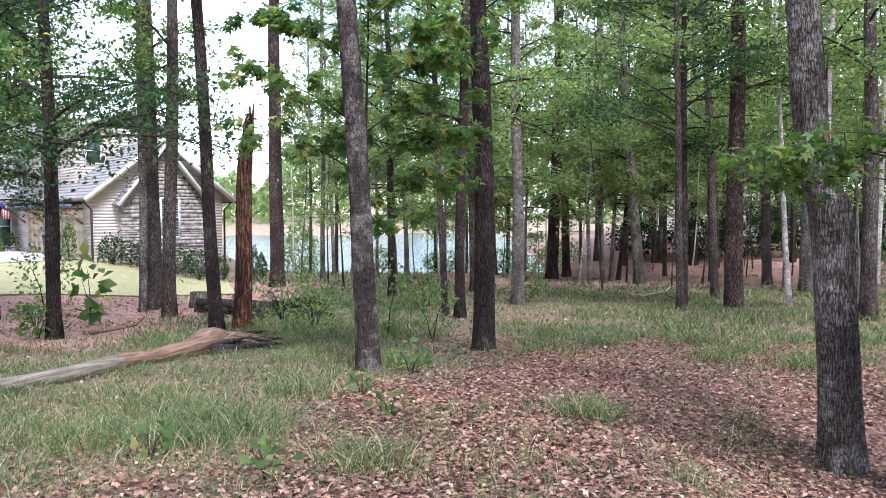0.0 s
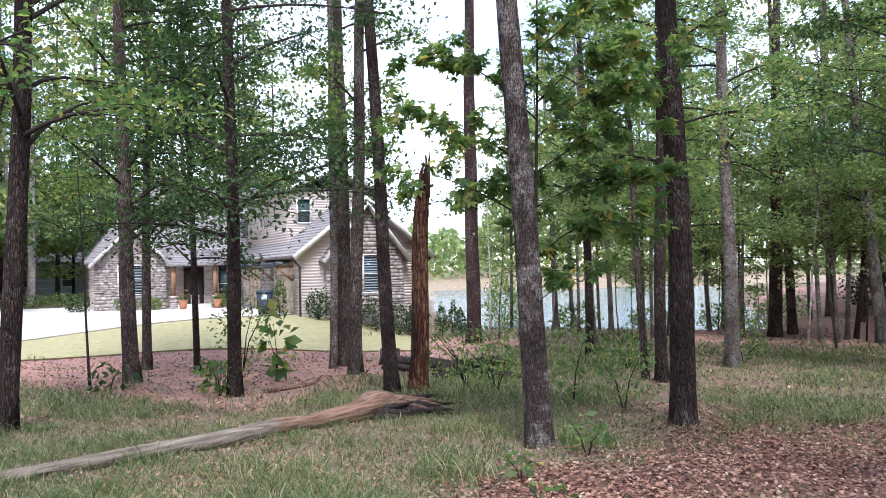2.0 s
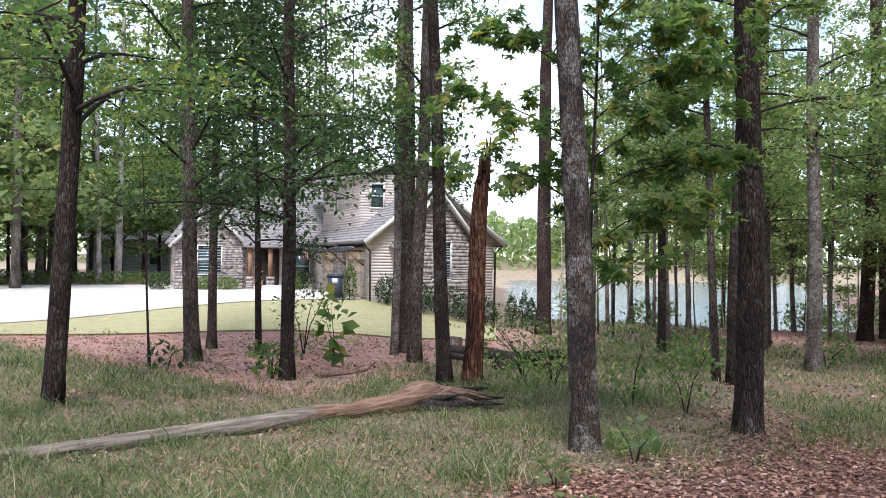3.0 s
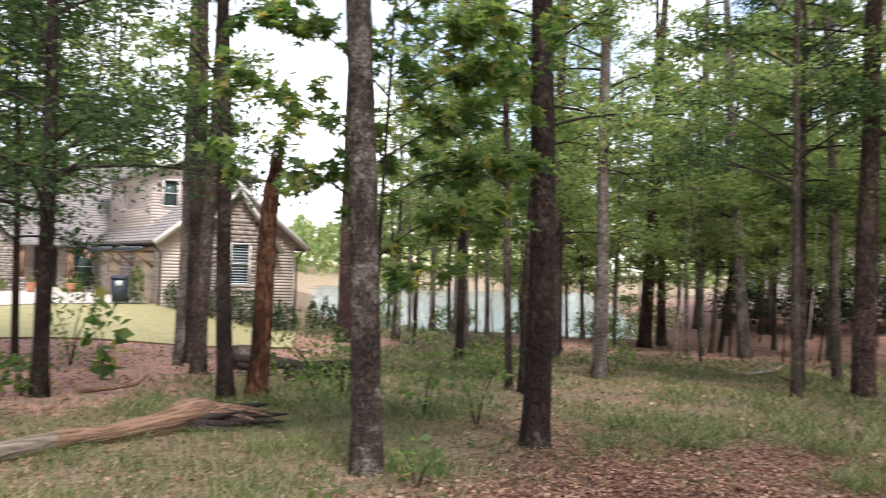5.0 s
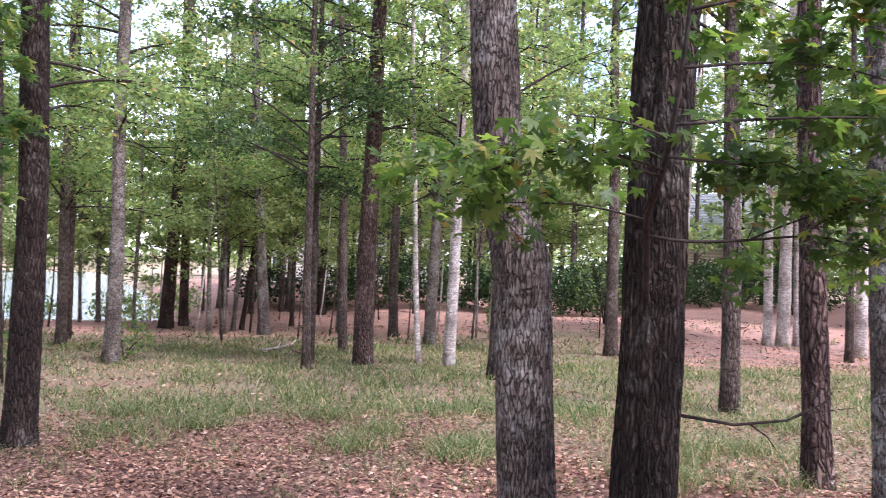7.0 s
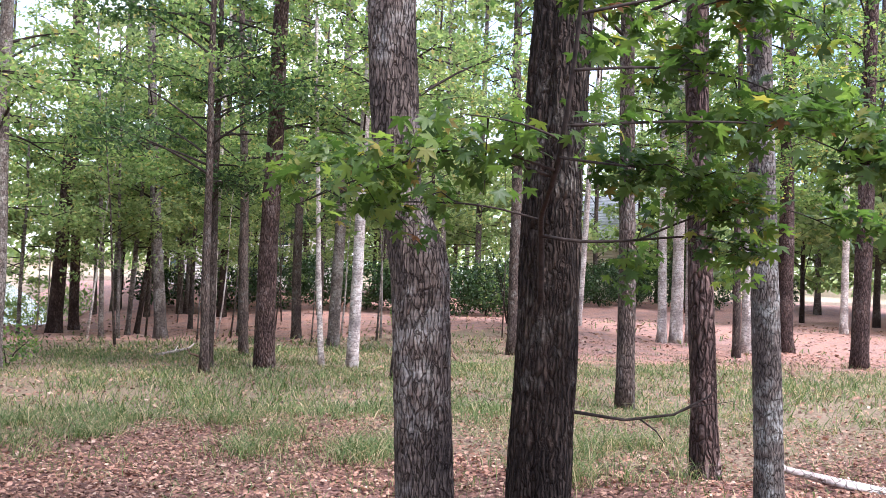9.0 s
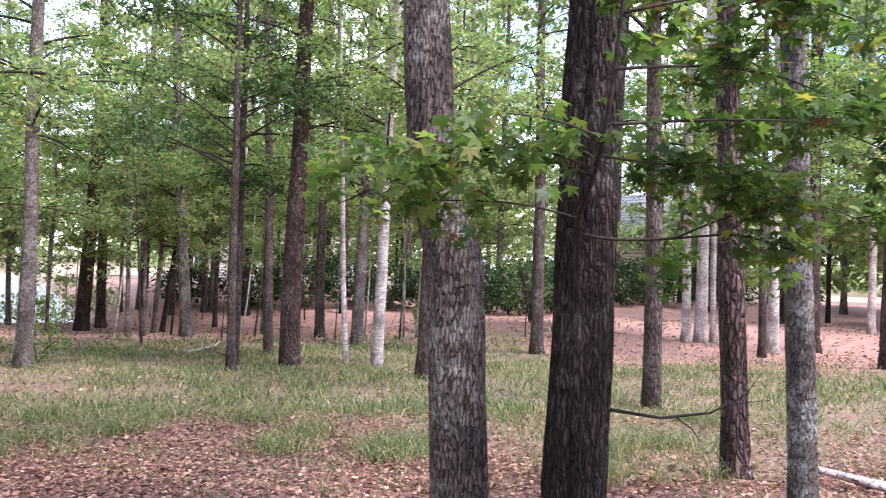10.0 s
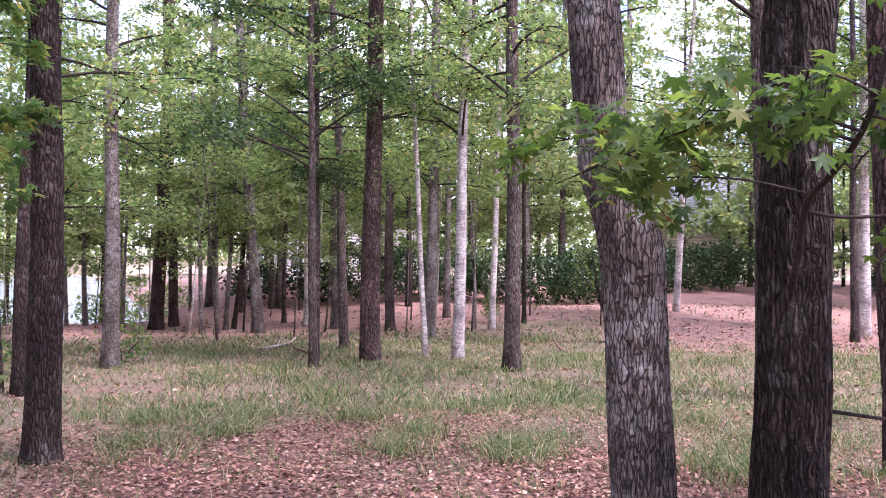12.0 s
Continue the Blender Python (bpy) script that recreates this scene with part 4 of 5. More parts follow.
gum_branch(gum2, [
    ([(0, 0, 0), (0.02, 0, 1.2), (0.05, 0, 2.6), (0.1, 0, 4.2), (0.12, 0, 5.6)], 0.03, 0.5),
    ([(0.05, 0, 2.4), (-0.5, -0.15, 2.75), (-1.05, -0.25, 3.0), (-1.5, -0.3, 3.05)], 0.012, 1.0),
    ([(0.06, 0, 3.0), (-0.5, -0.1, 3.4), (-1.1, -0.1, 3.7), (-1.6, -0.1, 3.75)], 0.012, 1.0),
    ([(0.08, 0, 3.6), (-0.4, 0.1, 4.1), (-1.0, 0.2, 4.5), (-1.5, 0.2, 4.6)], 0.012, 1.1),
    ([(0.04, 0, 2.0), (0.4, -0.1, 2.3), (0.85, -0.1, 2.45), (1.2, -0.1, 2.3)], 0.01, 1.0),
    ([(0.07, 0, 3.0), (0.5, 0.1, 3.3), (1.0, 0.2, 3.5), (1.4, 0.2, 3.5)], 0.01, 1.1),
    ([(0.09, 0, 3.8), (0.5, 0.1, 4.2), (1.1, 0.2, 4.4), (1.6, 0.2, 4.5)], 0.01, 1.1),
    ([(0.03, 0, 1.5), (0.35, -0.1, 1.75), (0.6, -0.15, 1.75)], 0.007, 0.7),
    ([(0.08, 0, 3.4), (0.45, 0.3, 3.8), (0.9, 0.6, 4.0), (1.5, 0.9, 4.0)], 0.01, 1.2),
    ([(0.05, 0, 2.6), (0.5, 0.4, 2.9), (1.0, 0.7, 3.0), (1.6, 1.0, 2.9)], 0.01, 1.2),
    ([(0.10, 0, 4.4), (0.6, 0.3, 4.9), (1.2, 0.5, 5.2)], 0.01, 1.2),
], 3400, 0.11, 8, 0.6, M_LEAF)


# ---------------------------------------------------------------- shrubs
def leafy_shrub(name, x, y, h, r, leaf, count, mat, label, seed, stems=5, shape=1.0, flat=0.3):
    rng = np.random.default_rng(seed)
    root = tagged(base(name, x, y, gz(x, y)), label, "shrub")
    wood, green = Bag(), Bag()
    tipz = []
    for _ in range(stems):
        a = rng.uniform(0, 6.28)
        e = np.array([math.cos(a) * r * 0.7, math.sin(a) * r * 0.7, h * rng.uniform(0.65, 0.95)])
        wood = Bag()
        wood.tube([(0, 0, -0.05), e * np.array([0.3, 0.3, 0.5]), e], [0.008 + h * 0.005, 0.006 + h * 0.003, 0.003], 5)
        part("stem", wood, M_TWIG, root)
        tipz.append(e)
    u = rng.normal(0, 1, (count, 3))
    u /= np.linalg.norm(u, axis=1)[:, None]
    k = rng.uniform(0.35, 1.0, count) ** 0.5
    lump = 1 + 0.22 * np.sin(u[:, 0] * 5 + seed) * np.cos(u[:, 1] * 6 + seed)
    c = u * (k * lump)[:, None] * np.array([r, r, h * 0.5])
    c[:, 2] += h * 0.52
    c[:, :2] *= (1 - (1 - shape) * np.clip(c[:, 2:] / h, 0, 1))
    c = c[c[:, 2] > 0.03]
    green.leaves(c, leaf, rng, flat)
    tagged(part("foliage", green, mat, root), kind="stuff")
    return root


# hedge along the far side of the clay track
rng = np.random.default_rng(5)
line = [(15.2, 43.2), (17.6, 42.4), (19.6, 41.0), (21.2, 39.3), (22.8, 37.6), (24.8, 37.2), (27.0, 38.2), (29.4, 39.6), (32.0, 41.2), (35.0, 42.6), (38.0, 43.2), (41.0, 43.4), (44.4, 43.6), (48.0, 42.5), (52.0, 40.0)]
for i, (x, y) in enumerate(line):
    leafy_shrub("hedge_shrub", x, y, rng.uniform(2.5, 3.4), rng.uniform(1.7, 2.2), 0.2, 2600, M_HEDGE, "dense dark evergreen hedge shrub", 900 + i, 7)
leafy_shrub("holly_tree", 43.2, 40.4, 6.5, 1.7, 0.2, 3600, M_HEDGE, "tall dark evergreen above the hedge", 950, 4, 0.5)
leafy_shrub("evergreen_shrub", 13.0, 44.2, 2.2, 1.8, 0.22, 1800, M_HEDGE, "dark evergreen in the shade of the trees", 951)
leafy_shrub("evergreen_shrub", 10.2, 46.5, 2.0, 1.8, 0.22, 1600, M_HEDGE, "dark evergreen in the shade of the trees", 952)

# saplings and brush near the fallen log
leafy_shrub("broadleaf_seedling", -7.45, 15.19, 1.45, 0.40, 0.36, 34, M_LEAF, "seedling with large drooping green leaves", 21, 2, 1.0, 0.45)
leafy_shrub("low_shrub", -7.1, 12.47, 0.65, 0.42, 0.14, 170, M_LEAF, "low leafy shrub at the foot of a tree", 22)
leafy_shrub("brush_shrub", -3.6, 15.4, 1.15, 1.05, 0.10, 520, M_LEAF, "straggling leafy shrub over a brush pile", 23, 9)
leafy_shrub("brush_shrub", -2.75, 14.2, 0.95, 0.7, 0.10, 300, M_LEAF_L, "straggling leafy shrub by the log", 24, 7)
leafy_shrub("thin_sapling", -1.23, 12.71, 1.45, 0.40, 0.11, 130, M_LEAF_L, "thin sapling with few leaves", 25, 1)
leafy_shrub("thin_sapling", -0.45, 12.3, 1.0, 0.45, 0.11, 130, M_LEAF_L, "thin sapling with few leaves", 26, 2)
leafy_shrub("young_tree", -9.6, 17.5, 1.9, 0.75, 0.11, 360, M_LEAF_L, "young crepe-like tree with sparse leaves", 27, 4)
leafy_shrub("evergreen_shrub", -12.0, 58.0, 5.0, 2.0, 0.25, 1500, M_LEAF_L, "light green bush by the water", 28, 5, 0.5)
for k, (x, y, h) in enumerate([(-5.0, 44.5, 1.6), (-1.2, 45.5, 1.4), (2.4, 45.0, 1.5), (4.2, 47.6, 1.9), (5.6, 49.6, 2.0), (6.6, 51.5, 1.8)]):
    leafy_shrub("shore_shrub", x, y, h, 1.3, 0.2, 520, M_LEAF_L, "light green bush on the lake shore", 70 + k, 5)
leafy_shrub("forked_sapling", 20.4, 29.2, 4.6, 1.6, 0.15, 420, M_LEAF_L, "forked sapling with sparse yellowing leaves", 29, 4)
leafy_shrub("pine_seedling", 15.6, 29.8, 1.3, 0.5, 0.14, 260, M_LEAF_L, "small pine seedling in the clay", 30, 2, 0.4)
leafy_shrub("low_shrub", 1.9, 22.6, 0.9, 0.7, 0.12, 320, M_LEAF, "dark green bush beside a trunk", 31)
leafy_shrub("low_shrub", -0.9, 20.5, 0.9, 0.9, 0.12, 320, M_LEAF, "fern-like green bush under the trees", 32)
for k, (x, y) in enumerate([(-2.08, 4.57), (-1.16, 4.11), (-0.95, 7.14), (-0.56, 6.01)]):
    leafy_shrub("broadleaf_seedling", x, y, 0.26, 0.20, 0.11, 22, M_LEAF_L, "pale green seedling in the leaf litter", 60 + k, 2)
leafy_shrub("broadleaf_seedling", -0.55, 8.45, 0.42, 0.28, 0.12, 40, M_LEAF_L, "pale green seedling in the leaf litter", 33, 2)
leafy_shrub("broadleaf_seedling", -9.4, 12.6, 0.55, 0.45, 0.2, 26, M_LEAF_D, "seedling with dark broad leaves", 34, 2)


# ---------------------------------------------------------------- dead wood
def fallen_log():
    """The trunk lies along its own y axis; the thick end is split, with a hollow black underside."""
    a, b = np.array([-5.2, 5.6]), np.array([-3.45, 10.85])
    d = b - a
    length = float(np.hypot(*d))
    turn = math.atan2(d[1], d[0]) - math.pi / 2
    root = tagged(base("fallen_log", a[0], a[1], gz(*a), math.degrees(turn)), "bare weathered fallen trunk with a rotten broken end", "log")
    rng = np.random.default_rng(3)
    n, m = 24, 70

    def ground(t):
        xy = a + np.outer(t, d)
        return heights(xy[:, 0], xy[:, 1]) - gz(*a)

    def run(t0, t1, mat, label):
        t = np.linspace(t0, t1, m)
        rad = 0.062 + 0.078 * t + 0.045 * np.exp(-((t - 0.95) / 0.07) ** 2) - 0.02 * np.exp(-((t - 0.72) / 0.05) ** 2)
        p = np.stack([0.07 * np.sin(t * 5) + 0.03 * np.sin(t * 17), t * length, ground(t) + rad * 0.75 + 0.05 * np.exp(-((t - 0.96) / 0.06) ** 2)], -1)
        ang = np.linspace(0, 2 * np.pi, n, endpoint=False)
        ridge = np.array([[noise.noise((math.cos(q) * 3.2, math.sin(q) * 3.2, k * 2.4)) for q in ang] for k in t])
        R = rad[:, None] * (1 + 0.22 * ridge + 0.05 * np.cos(ang * 3 + t[:, None] * 3) + rng.normal(0, 0.012, (m, n)))
        body = Bag()
        body.tube(p, R, n)
        part("trunk", body, mat, root, label, True)
        return p

    run(0.0, 0.615, M_LOG_GREY, "silver-grey weathered wood")
    p = run(0.60, 1.0, M_LOG, "bare red-brown wood")
    o = p[-1]
    for k in range(7):
        lip = Bag()
        x = (k - 3) * 0.045
        ln = rng.uniform(0.45, 0.75) if abs(k - 3) < 3 else rng.uniform(0.25, 0.45)
        q = o + np.array([x, -0.16, 0.075 - abs(k - 3) * 0.022])
        lip.tube([q, q + np.array([0.10, ln * 0.5, 0.02]), q + np.array([0.30, ln, -0.05]), q + np.array([0.46, ln * 1.25, -0.10])], [0.045, 0.036, 0.026, 0.005], 7)
        part("wood_splinter", lip, M_LOG, root, "split tongue of red-brown wood", True)
    end = Bag()
    for k in range(34):
        q = o + np.array([rng.normal(0.16, 0.09), rng.uniform(-0.45, 0.25), rng.normal(-0.07, 0.03)])
        e = np.array([rng.uniform(0.1, 0.45), rng.uniform(0.25, 0.65), rng.normal(-0.03, 0.05)])
        end.tube([q, q + e * 0.5, q + e], [rng.uniform(0.03, 0.075), 0.045, 0.008], 6)
    tagged(part("broken_end", end, M_CHAR, root, "black rotten splintered end"), kind="stuff")
    return root


fallen_log()


def snag():
    x, y = -3.92, 13.45
    root = tagged(base("dead_snag", x, y, gz(x, y)), "broken dead trunk with bare reddish wood", "dead tree")
    rng = np.random.default_rng(4)
    t = np.linspace(0, 3.6, 44)
    p = np.stack([0.036 * t + 0.02 * np.sin(t * 1.7), 0.02 * t, t - 0.1], -1)
    n = 22
    a = np.linspace(0, 2 * np.pi, n, endpoint=False)
    R = (0.155 - 0.008 * t)[:, None] * (1 + 0.35 * np.exp(-t / 0.25)[:, None] + 0.10 * np.cos(a * 3)[None] + rng.normal(0, 0.02, (44, n)))
    b = Bag()
    b.tube(p, R, n)
    v = b.v[0]
    ring = np.arange(44 * n) // n
    top = ring >= 38
    lift = np.tile(np.cos(a + 0.6), 44)[top] * 0.28 * ((ring[top] - 37) / 6) + rng.normal(0, 0.04, top.sum())
    idx = np.where(top)[0]
    v[idx, 2] += lift
    part("trunk", b, M_SNAG, root, smooth=False)
    for k in range(5):
        s = Bag()
        o = p[-3] + np.array([rng.normal(0, 0.05) + 0.05, rng.normal(0, 0.05), 0])
        s.tube([o, o + np.array([0.02, 0, 0.4]), o + np.array([0.05 + rng.normal(0, 0.02), 0, rng.uniform(0.55, 0.95)])], [0.05, 0.04, 0.004], 5)
        part("splinter", s, M_SNAG, root)
    h = Bag()
    h.tube([p[0] + np.array([-0.08, -0.02, 0.05]), p[10] + np.array([-0.05, -0.045, 0]), p[30] + np.array([-0.05, -0.03, 0]), p[38] + np.array([-0.05, -0.03, 0])], [0.11, 0.095, 0.075, 0.06], 9)
    part("bark_strip", h, M_DARK, root, "remaining dark bark", True)


snag()


def cut_logs():
    rng = np.random.default_rng(6)
    for k in range(12):
        x, y = -4.7 + rng.uniform(-1.3, 1.5), 17.6 + rng.uniform(-0.7, 0.8)
        b = Bag()
        a = rng.uniform(0, 3.14)
        ln, r = rng.uniform(0.5, 1.5), rng.uniform(0.05, 0.13)
        d = np.array([math.cos(a), math.sin(a), rng.uniform(-0.05, 0.12)]) * ln / 2
        o = np.array([0, 0, r * (1.0 if k < 7 else 2.6)])
        b.tube([o - d, o - d * 0.3, o + d * 0.4, o + d], [r, r * 0.97, r * 0.98, r * 0.9], 10)
        ob = tagged(base("cut_log", x, y, gz(x, y)), "cut dark log on a brush pile", "log", "brush pile")
        part("wood", b, M_CHAR if k % 2 else M_DARK, ob, smooth=False)
    b = Bag()
    b.tube([(0, 0, -0.05), (0, 0, 0.15), (0.01, 0, 0.42)], [0.32, 0.27, 0.26], 14)
    ob = tagged(base("tree_stump", -7.0, 20.5, gz(-7.0, 20.5)), "old grey cut stump at the lawn's edge", "stump")
    part("wood", b, M_OAK, ob)
    for k, (x, y, s, az) in enumerate([(7.1, 6.0, 0.9, 2.4), (6.2, 25.4, 1.2, 0.4), (12.5, 20.5, 1.1, 1.2), (6.35, 23.2, 0.8, 2.2), (-6.2, 13.3, 1.0, 0.3), (17.0, 13.4, 0.9, 0.7)]):
        b = Bag()
        d = np.array([math.cos(az), math.sin(az), 0]) * s
        b.tube([-d * 0.5 + (0, 0, 0.03), (0.02, 0.05, 0.09), d * 0.4 + (0, 0, 0.16), d * 0.55 + (0, 0, 0.30)], [0.045, 0.04, 0.03, 0.012], 7)
        b.tube([(0.02, 0.05, 0.09), d * 0.3 + (-d[1] * 0.3, d[0] * 0.3, 0.2)], [0.02, 0.006], 5)
        ob = tagged(base("fallen_branch", x, y, gz(x, y)), "pale dead branch lying in the grass", "branch")
        part("wood", b, M_WHITE if k < 2 else M_LOG, ob)


cut_logs()


# ---------------------------------------------------------------- houses
def cut(x0, x1, z0, z1, holes):
    """The stretches of a strip from x0 to x1 that miss the holes (x0, z0, x1, z1)."""
    out = [(x0, x1)]
    for a, c, b_, d in holes:
        if z1 <= c or z0 >= d:
            continue
        nxt = []
        for s, e in out:
            if b_ <= s or a >= e:
                nxt.append((s, e))
            else:
                if a > s:
                    nxt.append((s, a))
                if b_ < e:
                    nxt.append((b_, e))
        out = nxt
    return [(s, e) for s, e in out if e - s > 0.03]


def wall_space(o, d):
    """A wall's own axes: along d, out of the wall, up."""
    o, d = np.array(o, float), np.array((*d, 0.0))
    out = np.array([d[1], -d[0], 0.0])
    return lambda u, w, z: o + d * u + out * w + np.array([0, 0, z])


def siding_wall(parent, o, d, length, z0, top, holes=(), course=0.13, mat=None):
    """Lapped boards on a solid wall; top(u) gives its height."""
    P = wall_space(o, d)
    b = Bag()
    z = z0
    while z < max(top(u) for u in np.linspace(0, length, 21)) - 0.02:
        zz = min(z + course, 99)
        us = [u for u in np.linspace(0, length, 81) if top(u) >= z + course * 0.6]
        if us:
            for s, e in cut(min(us), max(us), z, zz, holes):
                b.hexa([P(s, 0.026, z), P(e, 0.026, z), P(e, -0.16, z), P(s, -0.16, z), P(s, 0.010, zz), P(e, 0.010, zz), P(e, -0.16, zz), P(s, -0.16, zz)])
        z += course
    return tagged(part("lap_siding", b, mat or M_SIDING, parent), kind="stuff")


def stone_wall(parent, o, d, length, z0, top, holes=(), seed=1):
    """Uneven stacked stones on a solid core; top(u) gives the height along it."""
    rng = np.random.default_rng(seed)
    P = wall_space(o, d)
    b = Bag()
    z = z0
    hi = max(top(u) for u in np.linspace(0, length, 41))
    while z < hi:
        hgt = rng.choice([0.08, 0.11, 0.15, 0.19])
        us = [u for u in np.linspace(0, length, 101) if top(u) >= z + hgt * 0.7]
        if us:
            for s, e in cut(min(us), max(us), z, z + hgt, holes):
                b.hexa([P(s, -0.01, z), P(e, -0.01, z), P(e, -0.2, z), P(s, -0.2, z), P(s, -0.01, z + hgt), P(e, -0.01, z + hgt), P(e, -0.2, z + hgt), P(s, -0.2, z + hgt)])
                u = s
                while u < e - 0.04:
                    w = min(rng.uniform(0.16, 0.62), e - u)
                    k, g = rng.uniform(0.02, 0.085), 0.012
                    b.hexa([P(u + g, k, z + g), P(u + w - g, k + rng.normal(0, 0.008), z + g), P(u + w, -0.02, z), P(u, -0.02, z),
                            P(u + g, k, z + hgt - g), P(u + w - g, k, z + hgt - g), P(u + w, -0.02, z + hgt), P(u, -0.02, z + hgt)])
                    u += w
        z += hgt
    return tagged(part("stone_wall", b, M_STONE, parent, "stacked grey-brown fieldstone"), kind="stuff")


def roof_slab(parent, a, b_, c, d, thick=0.14, name="roof", mat=None, seams=0):
    """A roof plane a, b along the eave, c, d along the ridge."""
    v = [np.array(q, float) for q in (a, b_, c, d)]
    n = np.cross(v[1] - v[0], v[3] - v[0])
    n /= np.linalg.norm(n)
    n = n if n[2] > 0 else -n
    bag = Bag()
    bag.hexa([q - n * thick for q in v] + v)
    slab = part(name, bag, mat or M_ROOF, parent)
    bag = Bag()
    if seams:
        for s in np.linspace(0.02, 0.98, seams):
            p, q = v[0] + (v[1] - v[0]) * s, v[3] + (v[2] - v[3]) * s
            e = (v[1] - v[0]) / np.linalg.norm(v[1] - v[0]) * 0.015
            bag.hexa([p - e, p + e, q + e, q - e, p - e + n * 0.04, p + e + n * 0.04, q + e + n * 0.04, q - e + n * 0.04])
    else:
        rows = max(3, int(np.linalg.norm(v[3] - v[0]) / 0.22))
        for i in range(rows):
            s0, s1 = i / rows, (i + 1) / rows
            p0, p1 = v[0] + (v[3] - v[0]) * s0, v[1] + (v[2] - v[1]) * s0
            q0, q1 = v[0] + (v[3] - v[0]) * s1, v[1] + (v[2] - v[1]) * s1
            bag.hexa([p0 + n * 0.003, p1 + n * 0.003, q1 + n * 0.003, q0 + n * 0.003, p0 + n * 0.028, p1 + n * 0.028, q1 + n * 0.006, q0 + n * 0.006])
    tagged(part("seam" if seams else "shingles", bag, mat or M_ROOF, slab), kind="stuff")
    return slab


def board(parent, pts, r=0.07, name="trim", mat=None):
    """A square trim board along points."""
    b = Bag()
    b.tube(pts, [r] * len(pts), 4)
    return part(name, b, mat or M_TRIM, parent)


def window(parent, o, d, u0, u1, z0, z1, slats=0, name="window"):
    P = wall_space(o, d)
    f = Bag()
    t = 0.07

    def bar(a, b_, c, e, w0, w1):
        f.hexa([P(a, w1, c), P(b_, w1, c), P(b_, w0, c), P(a, w0, c), P(a, w1, e), P(b_, w1, e), P(b_, w0, e), P(a, w0, e)])
    bar(u0 - t, u1 + t, z0 - t, z0, -0.1, 0.07)
    bar(u0 - t, u1 + t, z1, z1 + t, -0.1, 0.07)
    bar(u0 - t, u0, z0, z1, -0.1, 0.07)
    bar(u1, u1 + t, z0, z1, -0.1, 0.07)
    bar(u0, u1, (z0 + z1) / 2 - 0.02, (z0 + z1) / 2 + 0.02, -0.06, 0.02)
    win = part(name, f, M_TRIM, parent)
    g = Bag()
    g.hexa([P(u0, -0.07, z0), P(u1, -0.07, z0), P(u1, -0.08, z0), P(u0, -0.08, z0), P(u0, -0.07, z1), P(u1, -0.07, z1), P(u1, -0.08, z1), P(u0, -0.08, z1)])
    part("pane", g, M_GLASS, win)
    if slats:
        s = Bag()
        for k in range(slats):
            z = z0 + (k + 0.5) * (z1 - z0) / slats
            s.hexa([P(u0, -0.04, z - 0.02), P(u1, -0.04, z - 0.02), P(u1, -0.06, z - 0.01), P(u0, -0.06, z - 0.01), P(u0, -0.04, z + 0.01), P(u1, -0.04, z + 0.01), P(u1, -0.06, z + 0.03), P(u0, -0.06, z + 0.03)])
        part("blind", s, M_GREYSIDE, win)
    return win


def stone_house():
    H = tagged(base("house", -15.1, 31.8, PAD, 42.16), "beige sided and stone house with grey shingle roof", "house")
    flat = lambda z: (lambda u: z)
    W, L, E, LOW = 5.6, 13.0, 2.9, -1.3
    south, west = (0, 0, 0), (0, L, 0)
    # garage wing: the wall towards the wood
    peak = lambda u: E + 2.2 * (1 - abs(u - 2.8) / 2.8)
    siding_wall(H, south, (1, 0), W, LOW, peak, [(2.35, 0.9, 3.75, 2.75)])
    gab = lambda u: 2.5 + 2.3 * (1 - abs(u - 1.8) / 1.8)
    stone_wall(H, (1.0, -0.32, 0), (1, 0), 3.6, LOW, gab, [(1.7, 1.0, 2.45, 2.6)], 2)
    for u in (1.0, 4.45):
        b = Bag()
        b.box((u, -0.2, LOW), (u + 0.15, 0.0, 2.4))
        part("return_wall", b, M_SIDING, H)
    stone_wall(H, (4.62, -0.04, 0), (1, 0), 1.0, LOW, flat(0.0), (), 3)
    window(H, (1.0, -0.32, 0), (1, 0), 1.7, 2.45, 1.0, 2.6, 14)
    # garage front with two openings
    doors = [(L - 4.55, -0.2, L - 1.3, 2.4), (L - 10.4, -0.2, L - 7.15, 2.4)]
    siding_wall(H, west, (0, -1), L, -0.4, flat(E), doors)
    stone_wall(H, (-0.05, 7.05, 0), (0, -1), 2.4, -0.3, flat(2.75), (), 4)
    for a, _, c, _ in doors:
        P = wall_space(west, (0, -1))
        d = Bag()
        panels = []
        for i in range(4):
            for j in range(4):
                u0, u1 = a + (c - a) * i / 4 + 0.03, a + (c - a) * (i + 1) / 4 - 0.03
                z0, z1 = 0.0 + 0.6 * j + 0.02, 0.6 * (j + 1) - 0.02
                d1 = Bag()
                panels.append(d1)
                d1.hexa([P(u0, -0.06, z0), P(u1, -0.06, z0), P(u1, -0.12, z0), P(u0, -0.12, z0), P(u0, -0.06, z1), P(u1, -0.06, z1), P(u1, -0.12, z1), P(u0, -0.12, z1)])
        d.hexa([P(a, -0.10, -0.2), P(c, -0.10, -0.2), P(c, -0.14, -0.2), P(a, -0.14, -0.2), P(a, -0.10, 2.4), P(c, -0.10, 2.4), P(c, -0.14, 2.4), P(a, -0.14, 2.4)])
        leaf_door = part("garage_door", d, M_TAN, H, "tan panelled garage door")
        for d1 in panels:
            part("panel", d1, M_TAN, leaf_door)
        ya, yb = L - a + 0.25, L - c - 0.25
